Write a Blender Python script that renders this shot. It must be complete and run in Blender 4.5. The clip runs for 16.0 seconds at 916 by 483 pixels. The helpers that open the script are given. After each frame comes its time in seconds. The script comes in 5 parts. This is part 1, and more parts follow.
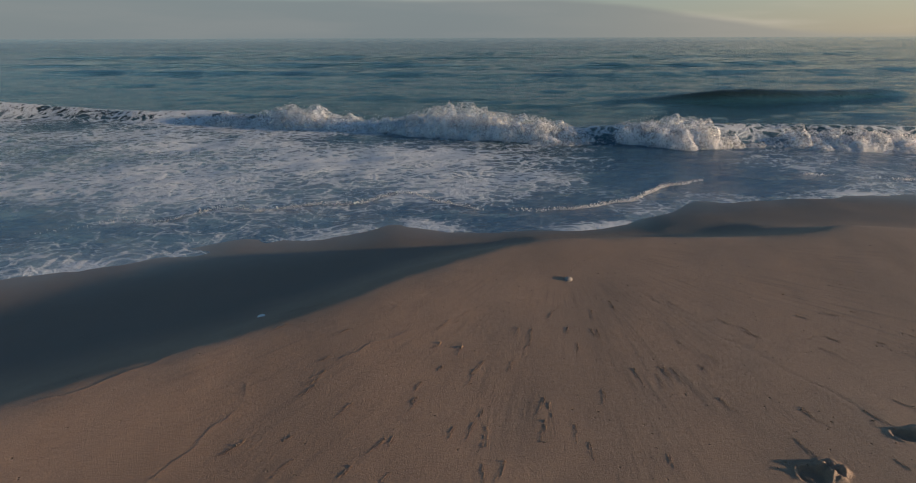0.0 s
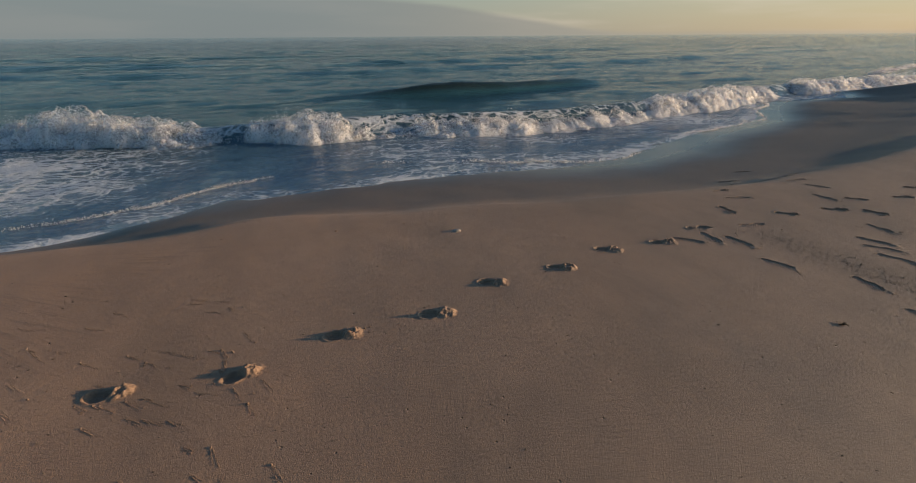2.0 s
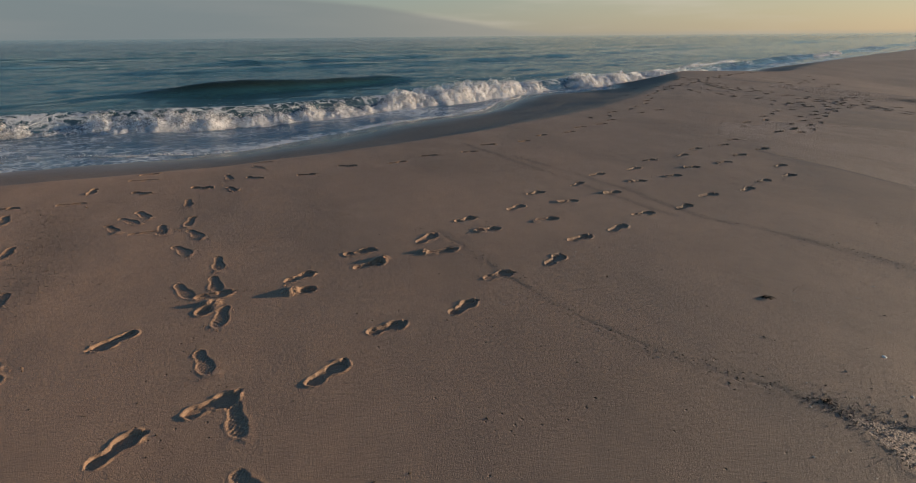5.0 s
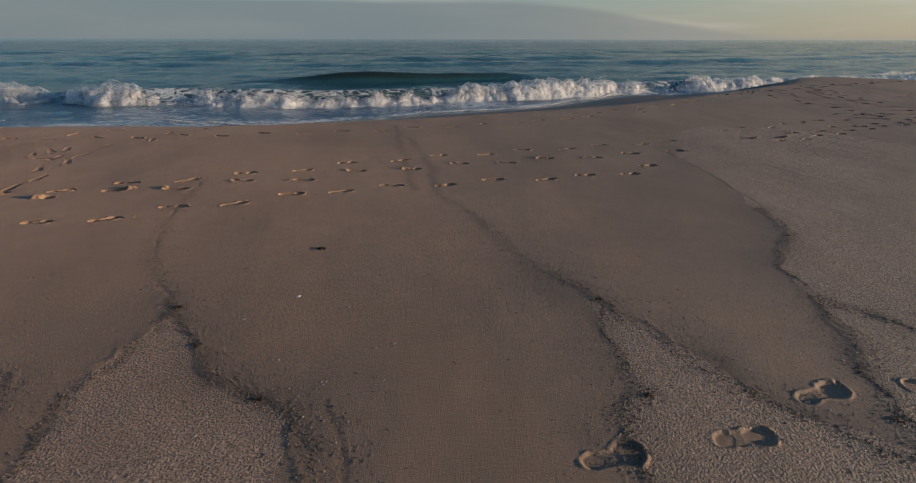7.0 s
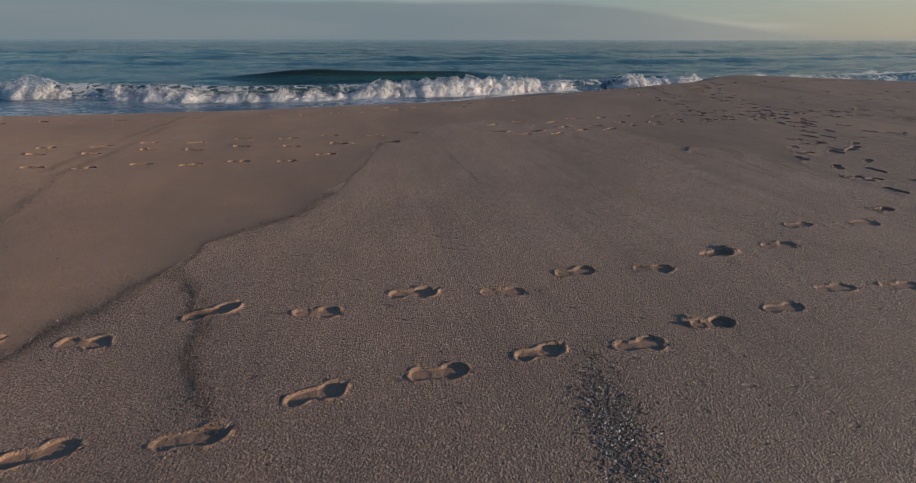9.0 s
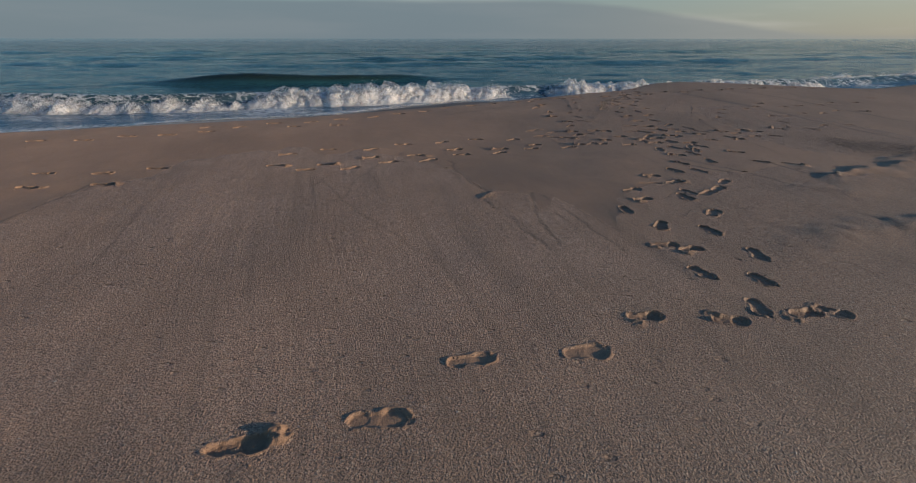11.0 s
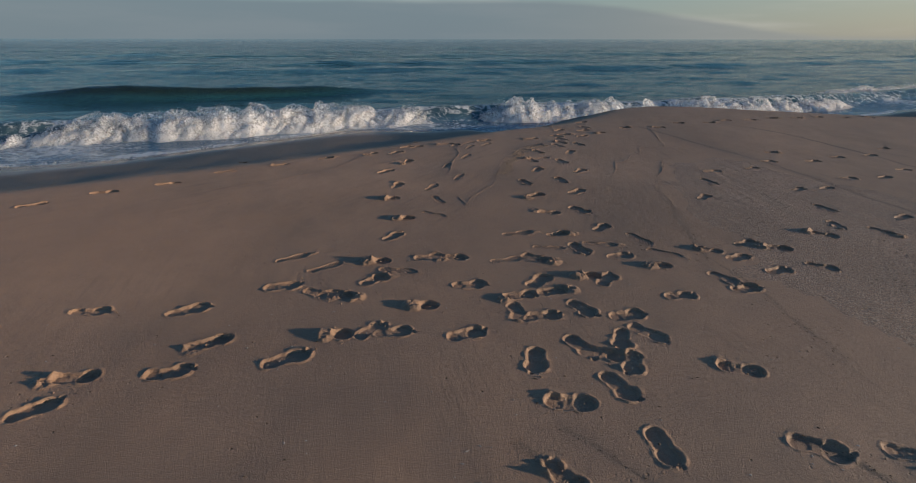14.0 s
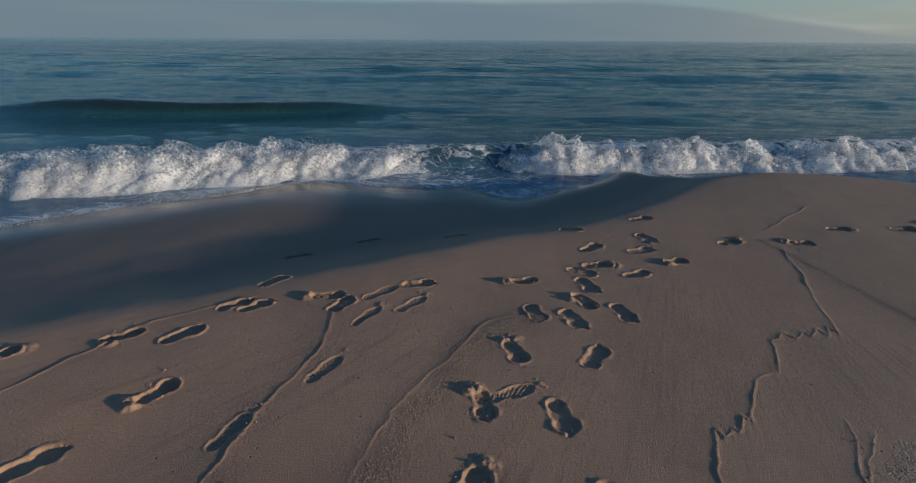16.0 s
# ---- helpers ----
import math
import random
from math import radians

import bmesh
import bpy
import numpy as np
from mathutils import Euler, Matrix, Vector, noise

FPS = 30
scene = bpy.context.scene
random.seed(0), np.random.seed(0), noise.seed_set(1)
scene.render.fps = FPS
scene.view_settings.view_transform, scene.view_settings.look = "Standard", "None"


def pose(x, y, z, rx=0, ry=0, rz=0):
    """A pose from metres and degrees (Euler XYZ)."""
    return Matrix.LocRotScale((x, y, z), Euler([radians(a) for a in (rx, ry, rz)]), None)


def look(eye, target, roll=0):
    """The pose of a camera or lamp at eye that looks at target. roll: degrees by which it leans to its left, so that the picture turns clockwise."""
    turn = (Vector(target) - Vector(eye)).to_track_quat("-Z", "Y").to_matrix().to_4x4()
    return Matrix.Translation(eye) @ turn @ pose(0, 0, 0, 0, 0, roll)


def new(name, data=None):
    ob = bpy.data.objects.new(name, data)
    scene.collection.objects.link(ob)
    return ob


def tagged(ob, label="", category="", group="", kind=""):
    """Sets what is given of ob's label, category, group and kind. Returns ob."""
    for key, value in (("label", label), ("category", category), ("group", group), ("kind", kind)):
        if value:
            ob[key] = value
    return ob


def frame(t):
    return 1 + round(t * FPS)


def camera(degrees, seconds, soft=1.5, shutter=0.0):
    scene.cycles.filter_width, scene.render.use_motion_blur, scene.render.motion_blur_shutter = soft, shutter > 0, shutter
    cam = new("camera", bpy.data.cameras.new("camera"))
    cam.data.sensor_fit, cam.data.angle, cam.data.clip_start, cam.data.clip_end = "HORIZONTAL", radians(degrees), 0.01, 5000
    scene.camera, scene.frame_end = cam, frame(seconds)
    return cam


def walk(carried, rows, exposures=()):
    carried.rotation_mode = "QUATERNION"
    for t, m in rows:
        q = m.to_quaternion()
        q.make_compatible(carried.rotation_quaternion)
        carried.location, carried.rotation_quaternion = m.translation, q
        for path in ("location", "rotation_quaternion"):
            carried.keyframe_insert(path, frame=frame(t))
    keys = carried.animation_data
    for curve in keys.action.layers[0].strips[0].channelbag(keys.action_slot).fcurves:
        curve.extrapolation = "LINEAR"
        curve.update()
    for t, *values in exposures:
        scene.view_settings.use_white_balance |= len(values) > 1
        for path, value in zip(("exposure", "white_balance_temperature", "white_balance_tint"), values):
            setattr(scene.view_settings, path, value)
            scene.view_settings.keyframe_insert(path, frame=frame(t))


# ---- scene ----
EXPOSURE, SKY = 0.64, 0.1
cam = camera(82.20, 16.0, soft=1.1)
PATH = [
    (0.0, pose(0.000, -0.000, 2.138, 68.77, 0.17, 0.75)),
    (0.5, pose(1.300, 0.071, 2.083, 68.75, 0.19, -3.72)),
    (1.0, pose(2.569, 0.049, 2.051, 68.72, 0.18, -8.99)),
    (1.5, pose(3.854, -0.066, 2.024, 68.69, 0.31, -12.37)),
    (2.0, pose(5.137, -0.233, 1.982, 68.61, 0.36, -17.19)),
    (2.5, pose(6.339, -0.469, 1.930, 68.63, 0.54, -23.65)),
    (3.0, pose(7.446, -0.834, 1.897, 68.61, 0.66, -27.60)),
    (3.2, pose(7.890, -1.015, 1.880, 68.61, 0.68, -28.13)),
    (5.3, pose(12.001, -3.288, 1.750, 68.65, 0.34, -22.09)),
    (5.5, pose(12.421, -3.518, 1.735, 68.63, 0.23, -19.75)),
    (6.0, pose(13.492, -4.037, 1.686, 68.67, 0.07, -13.57)),
    (6.5, pose(14.600, -4.451, 1.618, 68.80, -0.04, -7.77)),
    (7.0, pose(15.731, -4.759, 1.558, 68.90, -0.12, -3.60)),
    (7.5, pose(16.891, -4.969, 1.525, 68.88, -0.15, -1.87)),
    (8.0, pose(18.096, -5.105, 1.504, 68.82, -0.11, -0.88)),
    (8.5, pose(19.322, -5.174, 1.479, 68.89, -0.06, -0.20)),
    (9.0, pose(20.508, -5.155, 1.457, 68.94, -0.10, 0.20)),
    (9.5, pose(21.533, -4.935, 1.485, 68.87, -0.11, 0.61)),
    (9.7, pose(21.908, -4.775, 1.511, 68.82, -0.14, 0.81)),
    (11.8, pose(24.461, -1.732, 1.607, 68.90, -0.06, 0.19)),
    (12.0, pose(24.672, -1.378, 1.613, 68.95, -0.10, 0.18)),
    (12.5, pose(25.148, -0.475, 1.657, 68.90, -0.14, 0.21)),
    (13.0, pose(25.594, 0.500, 1.684, 68.88, -0.16, 0.21)),
    (13.5, pose(26.006, 1.538, 1.712, 68.82, -0.13, 0.18)),
    (14.0, pose(26.375, 2.675, 1.723, 68.89, -0.07, 0.15)),
    (14.5, pose(26.671, 3.919, 1.746, 68.93, -0.04, 0.15)),
    (15.0, pose(26.952, 5.247, 1.773, 68.97, -0.01, 1.09)),
    (15.5, pose(27.283, 6.576, 1.847, 68.92, -0.31, 5.18)),
    (16.0, pose(27.631, 7.949, 1.930, 68.96, -0.37, 7.85)),
]
walk(cam, PATH, exposures=[(0.0, EXPOSURE + 0.1, 6850, 11), (0.7, EXPOSURE + 0.18, 7150, 12), (2.0, EXPOSURE + 0.18, 7150, 11), (3.0, EXPOSURE + 0.08, 7000, 10), (6.0, EXPOSURE + 0.05, 6700, 9), (9.0, EXPOSURE, 6270, 8.5),
                           (12.5, EXPOSURE, 6160, 7.5), (14.5, EXPOSURE + 0.02, 6100, 7.5), (15.2, EXPOSURE, 5850, 5), (16.0, EXPOSURE - 0.1, 5680, 4)])

# ---- light ----
SUN_ELEVATION, SUN_AZIMUTH = 6.6, 99.0   # degrees; azimuth clockwise from +y
se, sa = radians(SUN_ELEVATION), radians(SUN_AZIMUTH)
sun_way = Vector((math.sin(sa) * math.cos(se), math.cos(sa) * math.cos(se), math.sin(se)))
sun_data = bpy.data.lights.new("sun", "SUN")
sun_data.energy, sun_data.angle, sun_data.color = 3.6, radians(0.9), (1.0, 0.75, 0.53)
sun = new("sun", sun_data)
sun.matrix_world = look(sun_way * 50, (0, 0, 0))


class Nodes:
    """Short hand for building a node tree."""

    def __init__(self, tree):
        self.tree = tree
        tree.nodes.clear()

    def add(self, sort, **values):
        n = self.tree.nodes.new(sort)
        for key, value in values.items():
            if key == "operation":
                n.operation = value
            elif key == "blend":
                n.blend_type = value
            elif key == "kind":
                n.data_type = value
            elif key == "feature":
                n.feature = value
            elif key == "attribute":
                n.attribute_name = value
            elif key == "dimensions":
                n.noise_dimensions = value
        return n

    def link(self, a, b):
        self.tree.links.new(a, b)

    def put(self, socket, value):
        if hasattr(value, "is_linked"):
            self.link(value, socket)
        else:
            socket.default_value = value

    def math(self, op, a, b=0.0, clamp=False):
        n = self.add("ShaderNodeMath", operation=op)
        n.use_clamp = clamp
        self.put(n.inputs[0], a)
        self.put(n.inputs[1], b)
        return n.outputs[0]

    def step(self, v, lo, hi, to_lo=0.0, to_hi=1.0):
        n = self.add("ShaderNodeMapRange")
        n.interpolation_type = "SMOOTHSTEP"
        self.put(n.inputs[0], v)
        for k, val in zip((1, 2, 3, 4), (lo, hi, to_lo, to_hi)):
            self.put(n.inputs[k], val)
        return n.outputs[0]

    def mix(self, fac, a, b, blend="MIX"):
        n = self.add("ShaderNodeMix", kind="RGBA", blend=blend)
        self.put(n.inputs[0], fac)
        for k, val in ((6, a), (7, b)):
            self.put(n.inputs[k], (*val, 1) if isinstance(val, tuple) and len(val) == 3 else val)
        return n.outputs[2]

    def noise(self, at, scale, detail=4.0, rough=0.55, stretch=None, turn=0.0):
        if stretch:
            m = self.add("ShaderNodeMapping")
            m.inputs["Scale"].default_value = stretch
            m.inputs["Rotation"].default_value = (0, 0, turn)
            self.link(at, m.inputs[0])
            at = m.outputs[0]
        n = self.add("ShaderNodeTexNoise")
        self.link(at, n.inputs["Vector"])
        n.inputs["Scale"].default_value, n.inputs["Detail"].default_value, n.inputs["Roughness"].default_value = scale, detail, rough
        return n.outputs["Fac"]

    def cells(self, at, scale, feature="F1", rand=1.0):
        n = self.add("ShaderNodeTexVoronoi", feature=feature)
        self.put(n.inputs["Vector"], at)
        n.inputs["Scale"].default_value, n.inputs["Randomness"].default_value = scale, rand
        return n.outputs["Distance"]

    def noise_shift(self, at):
        """The same place, moved aside, for a second scatter that does not repeat the first."""
        m = self.add("ShaderNodeMapping")
        m.inputs["Location"].default_value = (3.7, 8.1, 0.0)
        self.link(at, m.inputs[0])
        return m.outputs[0]

    def attr(self, name):
        return self.add("ShaderNodeAttribute", attribute=name).outputs["Fac"]

    def mix_value(self, fac, a, b):
        n = self.add("ShaderNodeMix", kind="FLOAT")
        for k, val in ((0, fac), (2, a), (3, b)):
            self.put(n.inputs[k], val)
        return n.outputs[0]

    def bump(self, height, distance, strength=1.0, normal=None):
        n = self.add("ShaderNodeBump")
        n.inputs["Distance"].default_value = distance
        self.put(n.inputs["Strength"], strength)
        self.put(n.inputs["Height"], height)
        if normal:
            self.link(normal, n.inputs["Normal"])
        return n.outputs[0]


world = bpy.data.worlds.new("sky")
scene.world = world
world.use_nodes = True
w = Nodes(world.node_tree)
sky = w.add("ShaderNodeTexSky")
sky.sky_type, sky.sun_disc, sky.sun_elevation, sky.sun_rotation = "NISHITA", False, se, sa
sky.air_density, sky.dust_density, sky.ozone_density = 1.1, 0.7, 3.5
gen = w.add("ShaderNodeTexCoord").outputs["Generated"]
sep = w.add("ShaderNodeSeparateXYZ")
w.link(gen, sep.inputs[0])
# a low bank of grey cloud out at sea that thins towards the sun's side
az = w.math("ARCTAN2", sep.outputs[0], sep.outputs[1])
wob = w.noise(gen, 5.0, 5.0, 0.55, (1, 1, 6))
top = w.step(az, radians(8), radians(36), 0.062, 0.004)
top = w.math("ADD", top, w.math("MULTIPLY", w.math("SUBTRACT", wob, 0.5), 0.011))
rise = w.math("SUBTRACT", top, sep.outputs[2])
bank = w.step(rise, -0.004, 0.007)
base_sky = sky.outputs[0]
low = w.step(sep.outputs[2], 0.05, 0.16, 0.65, 0.0)
side = w.step(az, radians(-5), radians(60))
veil = w.mix(low, base_sky, w.mix(side, (1.75, 2.2, 2.4), (3.2, 2.85, 2.25)))
streak = w.step(w.noise(gen, 3.0, 5.0, 0.5, (1, 1, 9)), 0.45, 0.7)
veil = w.mix(w.math("MULTIPLY", w.math("MULTIPLY", streak, low), 0.6), veil, (3.7, 3.4, 3.0))
with_bank = w.mix(w.math("MULTIPLY", bank, 0.85), veil, w.mix(side, (1.15, 1.4, 1.55), (2.5, 2.3, 1.9)))
bg = w.add("ShaderNodeBackground")
w.link(with_bank, bg.inputs[0])
bg.inputs[1].default_value = SKY
w.link(bg.outputs[0], w.add("ShaderNodeOutputWorld").inputs[0])

# ---- materials ----


def material(name, bare=False):
    m = bpy.data.materials.new(name)
    m.use_nodes = True
    n = Nodes(m.node_tree)
    p = n.add("ShaderNodeBsdfPrincipled")
    if not bare:
        n.link(p.outputs[0], n.add("ShaderNodeOutputMaterial").inputs[0])
    return m, n, p


def sand_material():
    m, n, p = material("sand")
    at = n.add("ShaderNodeNewGeometry").outputs["Position"]
    split = n.add("ShaderNodeSeparateXYZ")
    n.link(at, split.inputs[0])
    rough = n.attr("grain")                 # dry, rain-pitted sand
    blur = n.noise(at, 1.6, 5, 0.6)
    rough = n.step(n.math("ADD", rough, n.math("MULTIPLY", n.math("SUBTRACT", blur, 0.5), 0.35)), 0.35, 0.65)
    wet = n.step(n.math("ADD", split.outputs[2], n.math("MULTIPLY", n.math("SUBTRACT", n.noise(at, 0.7, 3), 0.5), 0.1)), -0.56, -0.34, 1.0, 0.0)
    # damp holds wetness and, on the beach face, shade put into the colour
    soaked_shade = n.math("MAXIMUM", wet, n.math("MULTIPLY", n.attr("damp"), 0.95))
    big = n.noise(at, 0.35, 5, 0.6)
    mid = n.noise(at, 5.0, 6, 0.65)
    fine = n.noise(at, 420.0, 2, 0.7)
    col = n.mix(n.step(big, 0.3, 0.7), (0.350, 0.208, 0.118), (0.432, 0.264, 0.154))
    col = n.mix(n.math("MULTIPLY", n.step(mid, 0.35, 0.75), 0.4), col, (0.280, 0.164, 0.098))
    tone = n.mix(n.step(n.noise(at, 0.55, 4, 0.6), 0.38, 0.62), (0.562, 0.366, 0.250), (0.464, 0.289, 0.184))
    lower = n.math("ADD", split.outputs[1], n.math("MULTIPLY", n.math("SUBTRACT", n.noise(at, 0.5, 4, 0.6), 0.5), 3.0))
    tone = n.mix(n.math("MULTIPLY", n.step(lower, -3.2, -1.0, 1.0, 0.0), n.step(split.outputs[0], 17.0, 20.5)), tone, (0.272, 0.172, 0.120))
    tone = n.mix(n.math("MULTIPLY", n.step(n.math("ADD", split.outputs[0], n.math("MULTIPLY", n.math("SUBTRACT", n.noise(at, 0.6, 4, 0.6), 0.5), 4.0)), 24.8, 26.8), 0.85), tone, (0.320, 0.186, 0.114))
    col = n.mix(n.math("MULTIPLY", rough, 0.75), col, tone)
    col = n.mix(n.math("MULTIPLY", n.step(fine, 0.35, 0.7), 0.42), col, (0.120, 0.090, 0.070))
    mottle = n.math("MULTIPLY", n.step(n.noise(at, 75.0, 2, 0.6), 0.44, 0.58), n.math("ADD", n.math("MULTIPLY", rough, 0.62), 0.18))
    col = n.mix(mottle, col, (0.142, 0.097, 0.068))
    pale = n.math("MULTIPLY", n.step(n.noise(at, 60.0, 2, 0.6), 0.53, 0.65), n.math("MULTIPLY", rough, 0.45))
    col = n.mix(pale, col, (0.630, 0.485, 0.361))
    specks = n.math("MULTIPLY", n.step(n.cells(at, 26.0), 0.06, 0.11, 1.0, 0.0), n.step(n.noise(at, 1.3, 4, 0.6), 0.4, 0.6, 0.25, 1.0))
    col = n.mix(n.math("MULTIPLY", specks, 0.62), col, (0.110, 0.076, 0.056))
    chips = n.math("MULTIPLY", n.step(n.cells(n.noise_shift(at), 21.0), 0.05, 0.09, 1.0, 0.0), n.step(n.noise(at, 0.9, 4, 0.6), 0.46, 0.64))
    col = n.mix(n.math("MULTIPLY", chips, 0.5), col, (0.560, 0.455, 0.350))
    # damper, redder patches where the last water lingered
    patch = n.math("MULTIPLY", n.step(n.noise(at, 0.62, 6, 0.66, (1.0, 0.42, 1.0), radians(14)), 0.44, 0.68), n.step(rough, 0.0, 1.0, 0.5, 0.34))
    col = n.mix(patch, col, (0.185, 0.116, 0.068))
    wrack = n.attr("wrack")
    speckle = n.step(n.noise(at, 60.0, 3, 0.7), 0.3, 0.52)
    col = n.mix(n.math("MULTIPLY", n.math("MULTIPLY", wrack, speckle), 0.75), col, (0.092, 0.061, 0.036))
    col = n.mix(n.math("MULTIPLY", soaked_shade, 0.8), col, (0.092, 0.074, 0.060))
    n.link(col, p.inputs["Base Color"])
    n.put(p.inputs["Roughness"], n.mix_value(wet, n.step(rough, 0.0, 1.0, 0.74, 0.7), 0.25))
    n.put(p.inputs["Specular IOR Level"], 0.85)
    p.inputs["Diffuse Roughness"].default_value = 0.35
    # streaks that follow the way the water ran
    way = n.add("ShaderNodeCombineXYZ")
    n.put(way.inputs[0], n.attr("flow_across"))
    n.put(way.inputs[1], n.math("MULTIPLY", n.attr("flow_along"), 0.045))
    ran = n.attr("flow")
    thread = n.noise(way.outputs[0], 26.0, 5, 0.7)
    patchy = n.math("MULTIPLY", ran, n.step(n.noise(at, 1.1, 3, 0.6), 0.36, 0.66))
    col = n.mix(n.math("MULTIPLY", n.math("MULTIPLY", n.step(thread, 0.48, 0.66), patchy), 0.58), col, (0.164, 0.104, 0.066))
    broad = n.step(n.noise(way.outputs[0], 5.5, 4, 0.6), 0.48, 0.66)
    col = n.mix(n.math("MULTIPLY", n.math("MULTIPLY", broad, rough), n.math("MULTIPLY", ran, 0.6)), col, (0.217, 0.146, 0.095))
    n.link(col, p.inputs["Base Color"])
    # relief: pits and grains where it is dry, faint rills where the backwash ran
    pits = n.cells(at, 98.0)
    grains = n.noise(at, 82.0, 3, 0.58)
    h = n.math("ADD", n.math("MULTIPLY", pits, 0.6), n.math("MULTIPLY", grains, 1.3))
    dry = n.step(wet, 0.0, 0.8, 1.0, 0.05)
    b = n.bump(h, 0.0095, n.math("MULTIPLY", n.math("ADD", n.math("MULTIPLY", rough, 1.0), 0.13), dry))
    bent = n.add("ShaderNodeVectorMath", operation="ADD")
    n.link(at, bent.inputs[0])
    bend = n.add("ShaderNodeTexNoise")
    n.link(at, bend.inputs["Vector"])
    bend.inputs["Scale"].default_value = 0.35
    n.link(bend.outputs["Color"], bent.inputs[1])
    rills = n.noise(bent.outputs[0], 11.0, 6, 0.7, (1.0, 0.14, 1.0), radians(-10))
    b = n.bump(rills, 0.012, n.math("MULTIPLY", dry, n.step(rough, 0.0, 1.0, 0.16, 0.1)), b)
    b = n.bump(n.noise(way.outputs[0], 3.6, 4, 0.6), 0.05, n.math("MULTIPLY", n.math("MULTIPLY", rough, ran), 0.75), b)
    b = n.bump(thread, 0.012, n.math("MULTIPLY", n.math("MULTIPLY", patchy, dry), 0.4), b)
    small = n.math("ADD", n.step(n.cells(at, 15.0), 0.05, 0.14), n.step(n.noise(at, 1.7, 3, 0.6), 0.62, 0.5), True)
    b = n.bump(small, 0.016, n.math("MULTIPLY", dry, 0.9), b)
    squash = n.add("ShaderNodeMapping")
    squash.inputs["Scale"].default_value, squash.inputs["Rotation"].default_value = (1.0, 1.9, 1.0), (0, 0, radians(25))
    n.link(bent.outputs[0], squash.inputs[0])
    dents = n.math("ADD", n.step(n.cells(squash.outputs[0], 4.2), 0.07, 0.17), n.step(n.noise(at, 0.9, 3, 0.6), 0.52, 0.4), True)
    b = n.bump(dents, 0.02, n.math("MULTIPLY", rough, 0.75), b)
    dots = n.step(n.cells(at, 6.0), 0.015, 0.055)
    b = n.bump(dots, 0.018, n.math("MULTIPLY", dry, 0.9), b)
    b = n.bump(n.noise(at, 34.0, 5, 0.75), 0.012, n.math("MULTIPLY", dry, 0.4), b)
    b = n.bump(n.noise(at, 190.0, 2, 0.6), 0.0045, n.math("MULTIPLY", dry, 0.8), b)
    n.link(b, p.inputs["Normal"])
    return m


